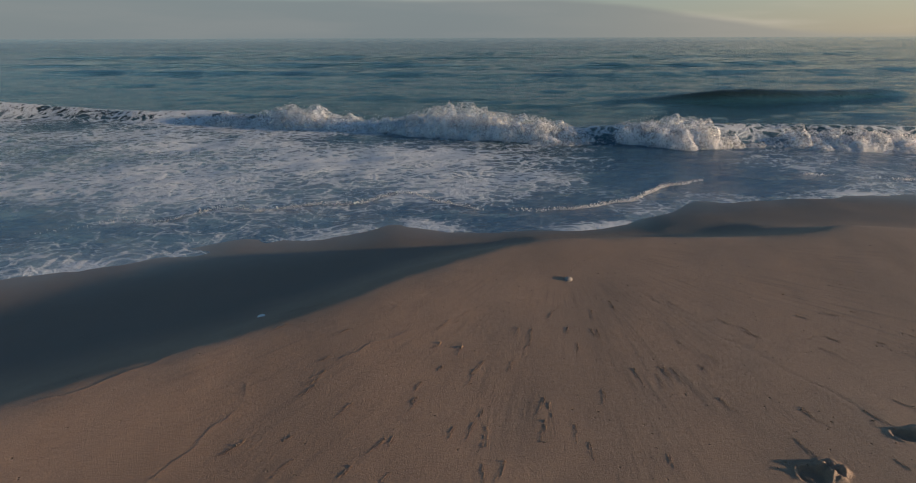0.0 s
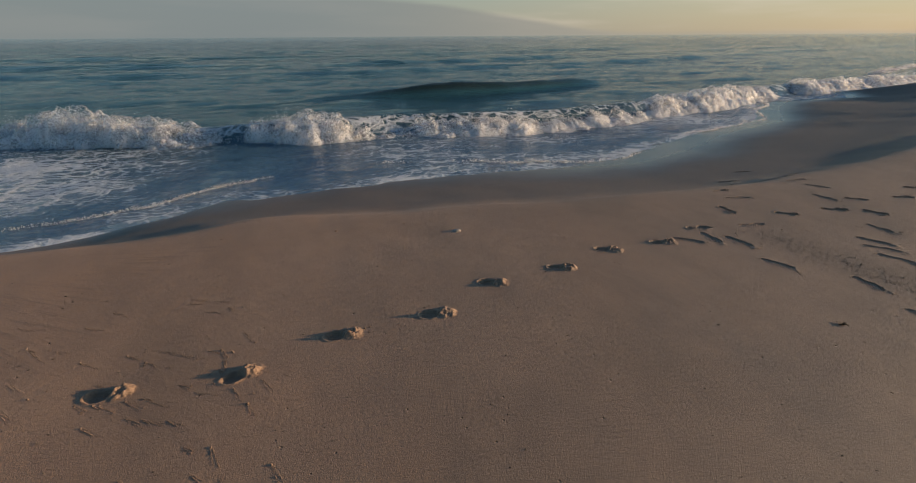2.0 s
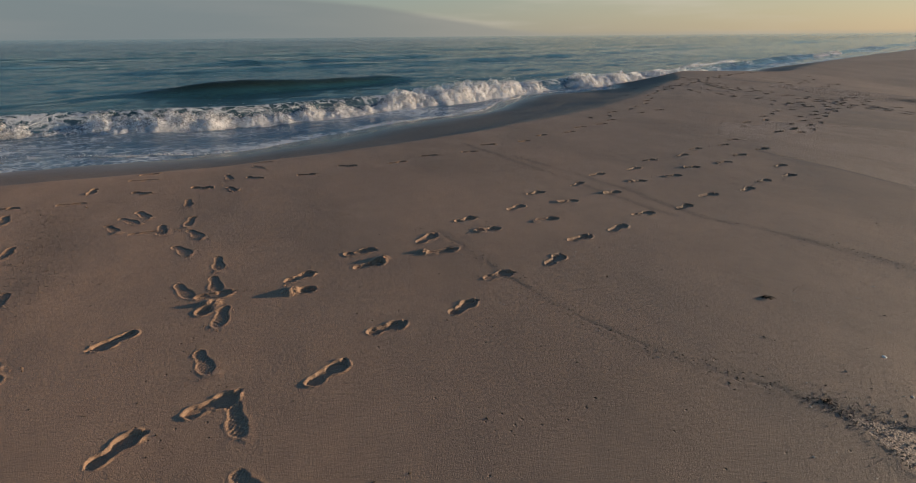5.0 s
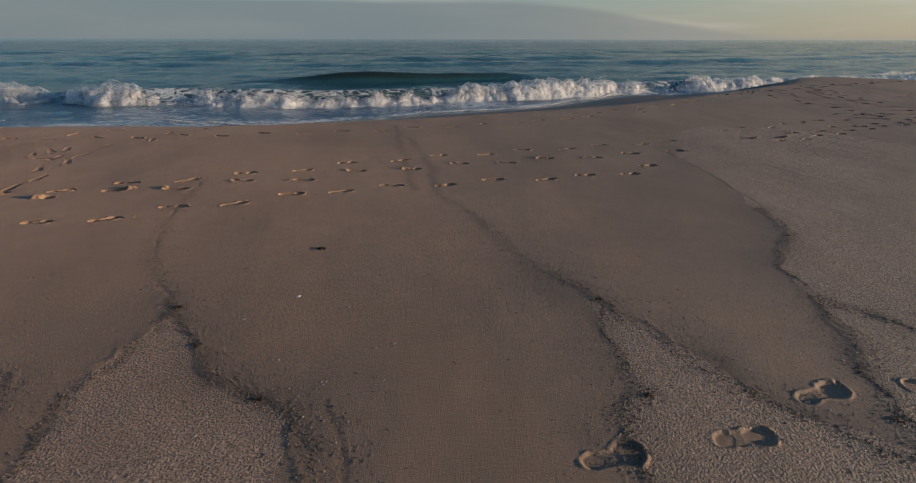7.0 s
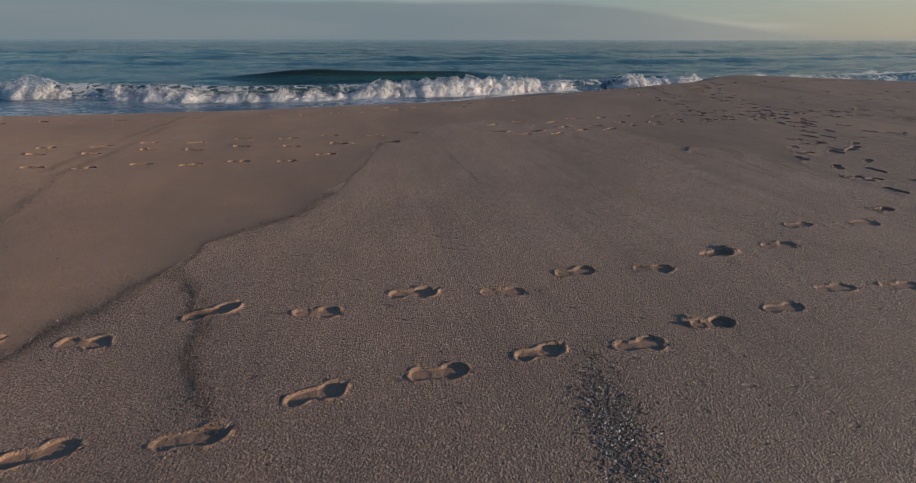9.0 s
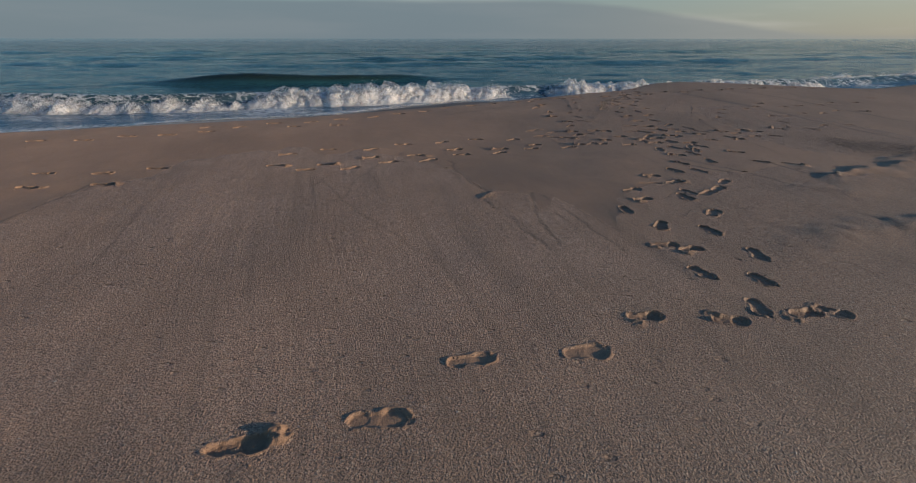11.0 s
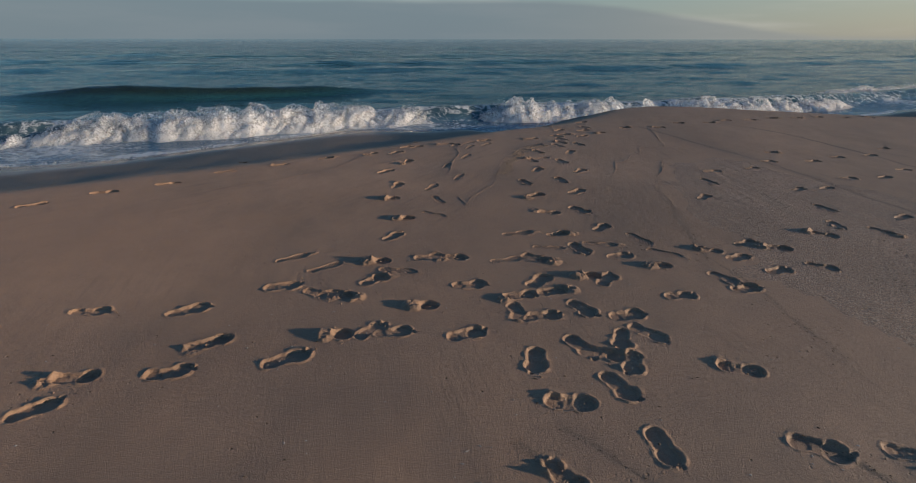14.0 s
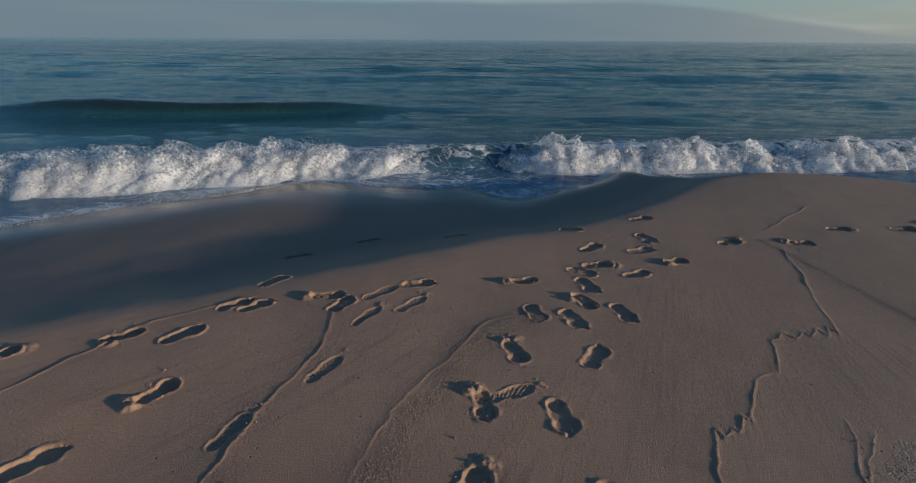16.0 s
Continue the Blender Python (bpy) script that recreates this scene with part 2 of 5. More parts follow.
def water_material():
    m, n, p = material("sea_water")
    at = n.add("ShaderNodeNewGeometry").outputs["Position"]
    foam = n.attr("foam")
    thin = n.attr("thin")
    near = n.attr("near")
    warp = n.add("ShaderNodeVectorMath", operation="ADD")
    n.link(at, warp.inputs[0])
    wn = n.add("ShaderNodeTexNoise")
    n.link(at, wn.inputs["Vector"])
    wn.inputs["Scale"].default_value, wn.inputs["Detail"].default_value = 1.3, 3
    n.link(wn.outputs["Color"], warp.inputs[1])
    sq = n.add("ShaderNodeMapping")
    sq.inputs["Scale"].default_value = (0.75, 1.2, 1.0)
    n.link(warp.outputs[0], sq.inputs[0])
    lace = n.cells(sq.outputs[0], 3.2, "DISTANCE_TO_EDGE")
    lace2 = n.cells(sq.outputs[0], 7.0, "DISTANCE_TO_EDGE")
    web = n.math("MULTIPLY", n.step(lace, 0.0, 0.3, 1.0, 0.0), 0.6)
    web = n.math("ADD", web, n.math("MULTIPLY", n.step(lace2, 0.0, 0.2, 1.0, 0.0), 0.3))
    web = n.math("ADD", web, n.math("MULTIPLY", n.math("SUBTRACT", n.noise(at, 3.2, 7, 0.7, (0.55, 1.3, 1.0)), 0.5), 1.7))
    cover = n.step(n.math("ADD", web, n.math("MULTIPLY", foam, 1.7)), 0.8, 1.6)
    cover = n.math("MULTIPLY", cover, n.step(foam, 0.02, 0.12))
    deep = n.mix(n.step(n.noise(at, 0.05, 4), 0.35, 0.7), (0.017, 0.066, 0.08), (0.027, 0.085, 0.099))
    # shallow water tinted bluer to paint in the skylight on it
    body = n.mix(thin, deep, (0.07, 0.145, 0.22))
    body = n.mix(n.math("MULTIPLY", n.attr("face"), 0.9), body, (0.014, 0.02, 0.013))     # rearing faces painted dark: the water's green plus the dim sky they mirror
    film = n.math("MULTIPLY", n.math("MULTIPLY", n.step(foam, 0.12, 0.45), thin), 0.75)
    body = n.mix(film, body, (0.3, 0.37, 0.42))
    col = n.mix(cover, body, (0.64, 0.68, 0.7))
    n.link(col, p.inputs["Base Color"])
    n.put(p.inputs["Roughness"], n.step(cover, 0.0, 1.0, 0.07, 0.85))
    p.inputs["IOR"].default_value = 1.33
    chop = n.noise(at, 1.5, 8, 0.72, (0.38, 1.0, 1.0), radians(-18))
    roll = n.noise(at, 0.42, 3, 0.5, (0.2, 1.0, 1.0), radians(-12))
    roll = n.math("POWER", n.math("SUBTRACT", 1.0, n.math("ABSOLUTE", n.math("SUBTRACT", n.math("MULTIPLY", roll, 2.0), 1.0))), 5.0)
    rip = n.noise(at, 5.0, 5, 0.7, (0.6, 1.0, 1.0), radians(-10))
    part = n.add("ShaderNodeSeparateXYZ")
    n.link(at, part.inputs[0])
    calm = n.step(part.outputs[1], 60.0, 600.0, 1.0, 0.3)       # the far sea lies smoother
    b = n.bump(chop, 0.13, n.math("MULTIPLY", n.math("MULTIPLY", n.step(near, 0.0, 1.0, 1.0, 0.4), 0.9), calm))
    b = n.bump(roll, 0.45, n.math("MULTIPLY", n.step(near, 0.0, 1.0, 0.9, 0.2), calm), b)
    b = n.bump(rip, 0.1, 0.85, b)
    fb = n.math("ADD", n.noise(at, 14.0, 5, 0.7), n.math("MULTIPLY", cover, 0.8))
    b = n.bump(fb, 0.05, n.math("MULTIPLY", cover, 0.7), b)
    n.link(b, p.inputs["Normal"])
    return m


def foam_material():
    m, n, p = material("whitewater", True)
    at = n.add("ShaderNodeNewGeometry").outputs["Position"]
    c = n.mix(n.step(n.noise(at, 4.0, 5, 0.65), 0.35, 0.62), (0.93, 0.93, 0.92), (0.97, 0.97, 0.96))
    n.link(c, p.inputs["Base Color"])
    p.inputs["Roughness"].default_value = 0.8
    p.inputs["Subsurface Weight"].default_value = 1.0
    p.inputs["Subsurface Radius"].default_value = (1.0, 0.95, 0.9)
    p.inputs["Subsurface Scale"].default_value = 0.3
    glow = n.add("ShaderNodeBsdfTranslucent")
    glow.inputs[0].default_value = (0.95, 0.95, 0.94, 1)
    both = n.add("ShaderNodeMixShader")
    n.link(p.outputs[0], both.inputs[1])
    n.link(glow.outputs[0], both.inputs[2])
    holes = n.math("ADD", n.noise(at, 20.0, 4, 0.7), n.math("MULTIPLY", n.math("SUBTRACT", n.noise(at, 3.0, 4), 0.5), 0.5))
    drop = n.attr("solid")
    n.put(both.inputs[0], 0.48)
    clear = n.add("ShaderNodeBsdfTransparent")
    last = n.add("ShaderNodeMixShader")
    n.put(last.inputs[0], n.math("MAXIMUM", n.step(n.math("ADD", holes, n.math("MULTIPLY", n.attr("mist"), -0.2)), 0.26, 0.56), drop))
    n.link(clear.outputs[0], last.inputs[1])
    n.link(both.outputs[0], last.inputs[2])
    n.link(last.outputs[0], n.add("ShaderNodeOutputMaterial").inputs[0])
    b = n.bump(n.noise(at, 17.0, 7, 0.8), 0.05, 0.3)
    n.link(b, p.inputs["Normal"])
    return m


def plain_material(name, a, b, rough, scale=40.0, relief=0.002):
    m, n, p = material(name)
    at = n.add("ShaderNodeNewGeometry").outputs["Position"]
    info = n.add("ShaderNodeNewGeometry").outputs["Random Per Island"]
    c = n.mix(n.math("ADD", n.math("MULTIPLY", info, 0.7), n.math("MULTIPLY", n.noise(at, scale, 4), 0.3)), a, b)
    n.link(c, p.inputs["Base Color"])
    p.inputs["Roughness"].default_value = rough
    n.link(n.bump(n.noise(at, scale * 3, 4), relief, 0.7), p.inputs["Normal"])
    return m


SAND, WATER, FOAM = sand_material(), water_material(), foam_material()
WEED = plain_material("dry_seaweed", (0.05, 0.033, 0.02), (0.13, 0.09, 0.055), 0.85)
SHELL = plain_material("shell_fragments", (0.2, 0.17, 0.14), (0.48, 0.42, 0.36), 0.6)
CLOD = plain_material("sand_clods", (0.24, 0.185, 0.138), (0.33, 0.255, 0.195), 0.8)
PALE = plain_material("pale_shell_fragments", (0.2, 0.175, 0.15), (0.6, 0.55, 0.49), 0.7)
COARSE = plain_material("coarse_sand", (0.34, 0.235, 0.145), (0.5, 0.36, 0.23), 0.7)
GRAVEL = plain_material("brown_gravel", (0.1, 0.073, 0.052), (0.32, 0.235, 0.165), 0.7)
PEBBLE = plain_material("pebbles", (0.04, 0.032, 0.026), (0.2, 0.155, 0.12), 0.75)

# ---- land form ----
rng = np.random.RandomState(7)
LATTICE = rng.rand(256, 256)


def value_noise(x, y, seed=0):
    x, y = np.asarray(x, float) + seed * 17.3, np.asarray(y, float) + seed * 9.1
    i, j = np.floor(x).astype(int), np.floor(y).astype(int)
    u, v = x - i, y - j
    u, v = u * u * (3 - 2 * u), v * v * (3 - 2 * v)
    i0, i1, j0, j1 = i & 255, (i + 1) & 255, j & 255, (j + 1) & 255
    a, b, c, d = LATTICE[i0, j0], LATTICE[i1, j0], LATTICE[i0, j1], LATTICE[i1, j1]
    return (a * (1 - u) + b * u) * (1 - v) + (c * (1 - u) + d * u) * v - 0.5


def fbm(x, y, octaves=4, seed=0, gain=0.5):
    total, amp, f = 0.0, 1.0, 1.0
    for k in range(octaves):
        total = total + amp * value_noise(np.asarray(x) * f, np.asarray(y) * f, seed + k)
        amp, f = amp * gain, f * 2.03
    return total


def ease(v, lo, hi):
    s = np.clip((v - lo) / (hi - lo), 0, 1)
    return s * s * (3 - 2 * s)


def smooth_curve(knots):
    """A smooth y(x) through knots, straight past the ends."""
    kx, ky = np.array(knots, float).T
    slope = np.gradient(ky, kx)

    def at(x):
        x = np.asarray(x, float)
        i = np.clip(np.searchsorted(kx, x) - 1, 0, len(kx) - 2)
        h = kx[i + 1] - kx[i]
        s = np.clip((x - kx[i]) / h, 0, 1)
        return ((1 + 2 * s) * (1 - s) ** 2 * ky[i] + s * (1 - s) ** 2 * h * slope[i]
                + s * s * (3 - 2 * s) * ky[i + 1] + s * s * (s - 1) * h * slope[i + 1]
                + np.where(x < kx[0], (x - kx[0]) * slope[0], 0) + np.where(x > kx[-1], (x - kx[-1]) * slope[-1], 0))
    return at


# seaward edge of the berm, steepness of the beach face below it, and the line where the waves break
berm_edge = smooth_curve([(-60, -14), (-12, -1.5), (-6, 0.7), (-3, 2.65), (-1.5, 3.75), (-0.5, 4.7), (0.4, 5.3), (1.2, 5.6), (2.5, 5.65),
                          (4.6, 5.85), (7.5, 5.6), (10.5, 5.4), (14, 5.9), (18, 7.2), (20.7, 8.3), (23, 9.7), (24, 10.4), (25, 11.1),
                          (26, 11.8), (27, 12.6), (28, 13.2), (29.1, 14.2), (30, 15.3), (31, 15.8), (32, 15.8), (33.5, 15.5), (35.5, 15.1), (37.5, 15.2), (40, 16.1), (44, 17.8),
                          (50.5, 20.4), (59, 23.4), (85, 32.2), (131, 48.5), (300, 107)])
face_slope = smooth_curve([(-12, 0.16), (-5, 0.17), (-2, 0.2), (0.5, 0.26), (4, 0.2), (8, 0.18), (10.5, 0.19), (18, 0.165), (25, 0.2), (28, 0.3), (31, 0.38), (36, 0.26), (40, 0.22), (60, 0.2), (100, 0.2)])
break_line = smooth_curve([(-60, 20), (-25, 19.5), (-12, 18.5), (-5, 17.2), (0, 15.6), (5, 14.4), (10, 14.2), (15, 15.2), (20, 17.0), (25, 19.1),
                           (28, 19.9), (31, 20.4), (34, 20.9), (38, 22.2), (44, 25.2), (60, 32), (100, 48), (300, 120)])
SEA = -0.6
BERM = np.array([0.0404, -0.0640, 0.1107, -0.1059, 0.1034, -0.0964, -0.1153, 0.1162, -0.0087, 0.0476, -0.0411, 0.0468])


def berm(x, y):
    u, v = np.clip((x - 15) / 15, -1.3, 1.5), np.clip((y - 3) / 8, -1.2, 1.7)
    terms = (1 + 0 * u, u, v, u * u, u * v, v * v, u ** 3, u * u * v, u * v * v, v ** 3, u ** 4, u ** 3 * v)
    return sum(c * t for c, t in zip(BERM, terms))


# low heaps of pushed sand: x, y, length, width, turn, height
HEAPS = [(28.7, 2.25, 0.8, 0.22, 15, 0.06), (27.3, 1.75, 0.7, 0.25, 30, 0.03),
         (28.3, 3.3, 0.5, 0.2, -15, 0.03), (23.95, 2.68, 0.16, 0.05, 60, 0.02)]

# crumbling banks that drop towards the sea, gentle on the landward side: height and crest
BANKS = [(0.046, [(28.5, 3.9), (28.95, 4.12), (29.4, 4.42), (29.9, 4.58), (30.45, 4.92), (31.2, 5.2), (32.0, 5.5)]),
         (0.032, [(30.2, 5.05), (30.65, 5.3), (31.3, 5.62), (32.2, 5.9)]), (0.03, [(28.5, 4.55), (28.75, 4.4), (28.95, 4.38)])]


def land(x, y):
    """Height of the sand, without footprints."""
    x, y = np.asarray(x, float), np.asarray(y, float)
    z = berm(x, y)
    e = berm_edge(x)
    lean = (berm_edge(x + 0.3) - berm_edge(x - 0.3)) / 0.6
    d = (y - e + 0.35 * (0.15 + 0.85 * ease(x, -0.5, 3)) * (1 - 0.75 * ease(x, 5, 10) * ease(x, 60, 40)) * fbm(x * 0.8, y * 0.8, 2, 31)) / np.sqrt(1 + lean * lean)
    g = (np.sqrt(d * d + 0.05) + d) / 2
    even = ease(x, 14, 21)                  # the face is more even towards the spit
    drop = face_slope(np.clip(x, -12, 100)) * ((0.5 * g + 1.5 * (1 - np.exp(-g / 0.6))) * (1 - even) + (0.75 * g + 0.66 * (1 - np.exp(-g / 1.2))) * even)
    z = z - np.minimum(drop, 2.5 + 0.001 * drop)
    z = z + 0.016 * fbm(x * 0.45, y * 0.45, 3, 3) + 0.007 * fbm(x * 1.7, y * 1.7, 3, 11)
    for hx, hy, ln, wd, turn, h in HEAPS:
        c, s = math.cos(radians(turn)), math.sin(radians(turn))
        u, v = (x - hx) * c + (y - hy) * s, -(x - hx) * s + (y - hy) * c
        z = z + h * np.exp(-(u / ln) ** 2 - (v / wd) ** 2) * (1 + 0.8 * fbm(x * 6, y * 6, 3, 5))
    for h, pts in BANKS:
        m = (x > pts[0][0] - 1.2) & (x < pts[-1][0] + 1.2) & (y > pts[0][1] - 1.6) & (y < pts[-1][1] + 0.8)
        if m.any():
            d, side = near_line(x[m], y[m], pts, 0.16, 12)
            ends = ease(x[m], pts[0][0] - 0.15, pts[0][0] + 0.35) * ease(x[m], pts[-1][0] + 0.8, pts[-1][0] - 0.3)
            fall = np.where(side > 0, np.exp(-(d / 0.42) ** 1.5), np.exp(-(d / 0.085) ** 2))
            z[m] += h * ends * fall * (1 + 0.9 * fbm(x[m] * 4, y[m] * 4, 3, 6))
    return z + line_relief(x, y)


# lines that the last waves left: wrack, small scarps and rills
WRACK = {
    "f": [(12.36, -1.55), (12.61, -1.92), (12.87, -2.19), (13.09, -2.32), (13.13, -2.25), (13.29, -2.31), (13.42, -2.29), (13.53, -2.35), (13.6, -2.49), (13.65, -2.65)],
    "a": [(14.03, -1.55), (14.14, -1.68), (14.08, -1.98), (13.97, -2.38), (14.0, -2.82), (14.05, -3.3)],
    "b": [(14.14, -1.68), (14.34, -1.96), (14.55, -2.36), (14.82, -2.55), (15.05, -2.69), (15.18, -2.95), (15.24, -3.4)],
    "c": [(16.6, -1.2), (16.87, -1.63), (16.79, -2.21), (16.83, -2.61), (16.67, -2.74), (16.61, -2.97), (16.64, -3.5)],
    "d": [(16.87, -1.63), (17.13, -2.1), (17.35, -2.58), (17.58, -2.83), (17.76, -3.05), (17.94, -3.1), (18.01, -2.95), (18.0, -2.76), (18.1, -2.5), (18.32, -2.11), (18.43, -1.65), (18.5, -1.18), (18.8, -0.72), (19.0, -0.54), (19.2, 0.2)],
    "e": [(18.45, -1.7), (18.73, -1.98), (18.95, -2.4), (19.02, -2.7), (19.2, -3.0), (19.4, -3.3)],
}
RILLS = {
    "l": [(13.15, 1.43), (13.31, 0.13), (13.51, -0.64), (13.72, -1.1), (14.03, -1.55)],
    "m": [(15.47, 4.01), (15.66, 2.78), (15.82, 1.58), (15.83, 0.82), (16.16, 0.1), (16.3, -0.44), (16.6, -1.2)],
    "n": [(19.2, 0.2), (19.28, 1.14), (19.34, 2.8)],
    "a": [(23.45, 4.3), (23.61, 3.55), (23.94, 2.78), (23.9, 2.45), (24.15, 1.95), (24.26, 1.55), (24.4, 1.2)],
    "b": [(24.47, 2.81), (24.42, 2.24), (24.46, 1.73), (24.52, 1.3)],
    "c": [(24.58, 2.73), (24.79, 2.14), (24.93, 1.66), (25.07, 1.2)],
    "d": [(25.2, 2.4), (25.21, 2.05), (25.14, 1.67)],
    "e": [(26.9, 4.8), (27.25, 4.42), (27.57, 4.09), (27.81, 3.73), (27.96, 3.4)],
    "f": [(29.42, 10.4), (28.9, 9.25), (28.69, 8.14), (28.57, 7.09), (28.66, 6.6), (28.73, 5.9), (28.75, 5.4)],
    "g": [(29.9, 13.1), (30.06, 12.72), (30.42, 11.85), (30.82, 11.0), (31.1, 10.3), (31.36, 9.3), (31.58, 8.35), (31.85, 7.6), (32.1, 7.1)],
    "v": [(31.6, 13.7), (32.2, 13.2), (32.6, 12.7), (32.88, 11.95), (33.2, 10.95), (33.6, 9.75), (33.9, 9.0)],
    "h": [(1.5, 4.1), (1.85, 3.45), (2.1, 3.05), (2.3, 2.75), (2.42, 2.5)],
    "i": [(4.68, 5.18), (4.34, 4.25), (4.03, 3.65), (3.75, 3.23), (3.5, 2.9)],
    "j": [(20.1, 3.0), (20.4, 2.0), (20.6, 1.2), (20.75, 0.6)],
    "o": [(21.95, 4.3), (22.03, 3.67), (21.93, 3.2), (21.89, 2.86)],
    "p": [(22.5, 4.2), (22.46, 3.89), (22.36, 3.1), (22.31, 2.34)],
    "q": [(22.42, 3.8), (22.5, 3.4), (22.65, 2.88), (22.72, 2.42)],
    "r": [(15.2, 5.2), (15.36, 3.4), (15.5, 1.6), (15.62, 0.9)],
    "s": [(26.65, 4.69), (27.05, 4.3), (27.35, 4.06)],
    "t": [(28.04, 4.77), (28.24, 4.64), (28.35, 4.39), (28.53, 4.1), (28.87, 4.0)],
    "u": [(15.22, -2.59), (15.3, -2.81), (15.35, -3.01), (15.4, -3.4)],
    "k": [(21.9, 3.2), (22.6, 2.0), (23.2, 1.2), (23.7, 0.5)],
}
SCARPS = {
    "e": [(-1.62, 2.01), (-1.48, 2.23), (-1.41, 2.49), (-1.40, 2.83)],
    "f": [(-1.79, 2.43), (-1.59, 2.5)],
    "g": [(-2.65, 2.64), (-2.44, 2.81), (-2.03, 3.29)],
    "h": [(-0.89, 3.1), (-0.67, 3.32), (-0.49, 3.47)],
    "i": [(-0.57, 4.43), (0.02, 4.31), (0.3, 4.5), (0.61, 4.85)],
    "a": [(27.69, 11.3), (27.41, 11.18), (27.24, 10.84), (27.03, 10.32), (26.95, 9.92), (26.9, 9.42), (26.84, 9.05), (26.58, 8.62), (26.45, 8.25), (26.36, 8.5)],
    "b": [(26.3, 11.14), (26.36, 10.62), (26.29, 10.26), (26.25, 10.03), (26.25, 9.71), (26.2, 9.4)],
    "c": [(25.6, 11.3), (25.09, 10.81), (24.9, 10.35), (24.75, 9.85), (24.45, 9.5), (24.0, 9.1), (23.5, 8.7)],
    "d": [(30.88, 14.28), (30.4, 13.8), (30.05, 13.34)],
    "j": [(30.05, 12.88), (29.97, 12.4), (29.88, 11.98), (29.81, 11.43), (29.77, 11.5), (29.7, 11.38), (29.66, 11.46), (29.59, 11.35), (29.55, 11.4), (29.49, 11.3), (29.44, 11.35), (29.38, 11.27), (29.31, 11.25), (29.24, 10.91), (29.15, 10.87), (29.07, 10.8), (28.98, 10.62), (28.91, 10.44), (28.87, 10.46), (28.81, 10.33), (28.77, 10.35), (28.71, 10.27), (28.68, 10.33), (28.66, 10.2), (28.61, 9.95), (28.5, 9.7)],
    "k": [(29.4, 10.5), (29.28, 10.02), (29.12, 9.72), (29.06, 9.62), (29.0, 9.32), (28.86, 9.21), (28.82, 8.87), (28.83, 8.55), (28.8, 8.26)],
    "l": [(29.48, 10.45), (29.36, 10.15), (29.22, 9.85)],
}


def near_line(x, y, pts, wiggle=0.05, seed=0):
    """Distance to a polyline, signed by side, with a little wiggle."""
    x = x + wiggle * fbm(x * 3, y * 3, 3, seed)
    y = y + wiggle * fbm(x * 3, y * 3, 3, seed + 40)
    x = x + 0.35 * wiggle * fbm(x * 11, y * 11, 2, seed + 80)
    best, side = np.full(np.shape(x), 9.0), np.ones(np.shape(x))
    for (ax, ay), (bx, by) in zip(pts, pts[1:]):
        dx, dy = bx - ax, by - ay
        s = np.clip(((x - ax) * dx + (y - ay) * dy) / (dx * dx + dy * dy), 0, 1)
        d = np.hypot(x - ax - s * dx, y - ay - s * dy)
        side = np.where(d < best, np.sign((x - ax) * dy - (y - ay) * dx), side)
        best = np.minimum(best, d)
    return best, side


def line_relief(x, y):
    z = np.zeros(np.shape(x))
    for group, height, width, wiggle in ((WRACK, 0.0025, 0.03, 0.12), (RILLS, -0.002, 0.02, 0.06), (SCARPS, 0.008, 0.03, 0.10)):
        for k, pts in group.items():
            ax, ay = np.array(pts).T
            m = (x > ax.min() - 0.5) & (x < ax.max() + 0.5) & (y > ay.min() - 0.5) & (y < ay.max() + 0.5)
            if m.any():
                crisp = group is SCARPS and k in "abcdjkl"
                d, side = near_line(x[m], y[m], pts, 0.05 if crisp else wiggle, ord(k))
                if group is SCARPS:
                    z[m] += height * (0.4 if k in "efghi" else 0.75 if k in "kl" else 1.05 if k in "dj" else 0.8 if k == "a" else 1.0) * np.exp(-(d / (0.02 if crisp else width))) * np.where(side > 0, 1, 0.3) * (0.9 + 0.6 * fbm(x[m] * 5, y[m] * 5, 2, 9)) * 0.8
                else:
                    z[m] += height * ((1.3 if k == "h" else 0.6 if k == "i" else 0.3) if group is RILLS and k in "hijkmfopqr" else 1.0) * np.exp(-(d / (0.013 if group is RILLS and k in "hi" else width)) ** 2) * (0.8 + 1.2 * fbm(x[m] * 7, y[m] * 7, 2, 9))
    return z


# dry, pitted sand landward of the last wave's reach
DRY = [(16.64, -70), (16.64, -3.45), (16.61, -2.97), (16.67, -2.74), (16.83, -2.61), (16.79, -2.21), (16.87, -1.65), (17.13, -2.1), (17.35, -2.58), (17.58, -2.83),
       (17.94, -3.1), (18.0, -2.76), (18.32, -2.11), (18.5, -1.18), (18.8, -0.72), (19.0, -0.54), (19.28, 1.14), (19.34, 2.75), (20.5, 4.3), (22.4, 5.3), (23.4, 4.3), (23.61, 3.55),
       (23.94, 2.8), (24.4, 2.7), (24.55, 2.1), (24.7, 2.65), (25.15, 1.8), (25.5, 2.6), (26.2, 3.4), (27.0, 4.0), (28.0, 4.3), (29.5, 4.1), (34, 3.6), (60, 3), (60, -70)]
DRY_TONGUE = [(14.05, -70), (14.0, -2.82), (13.97, -2.38), (14.08, -1.98), (14.14, -1.7), (14.34, -1.96), (14.55, -2.36), (14.82, -2.55), (15.05, -2.69), (15.24, -3.4), (15.4, -70)]
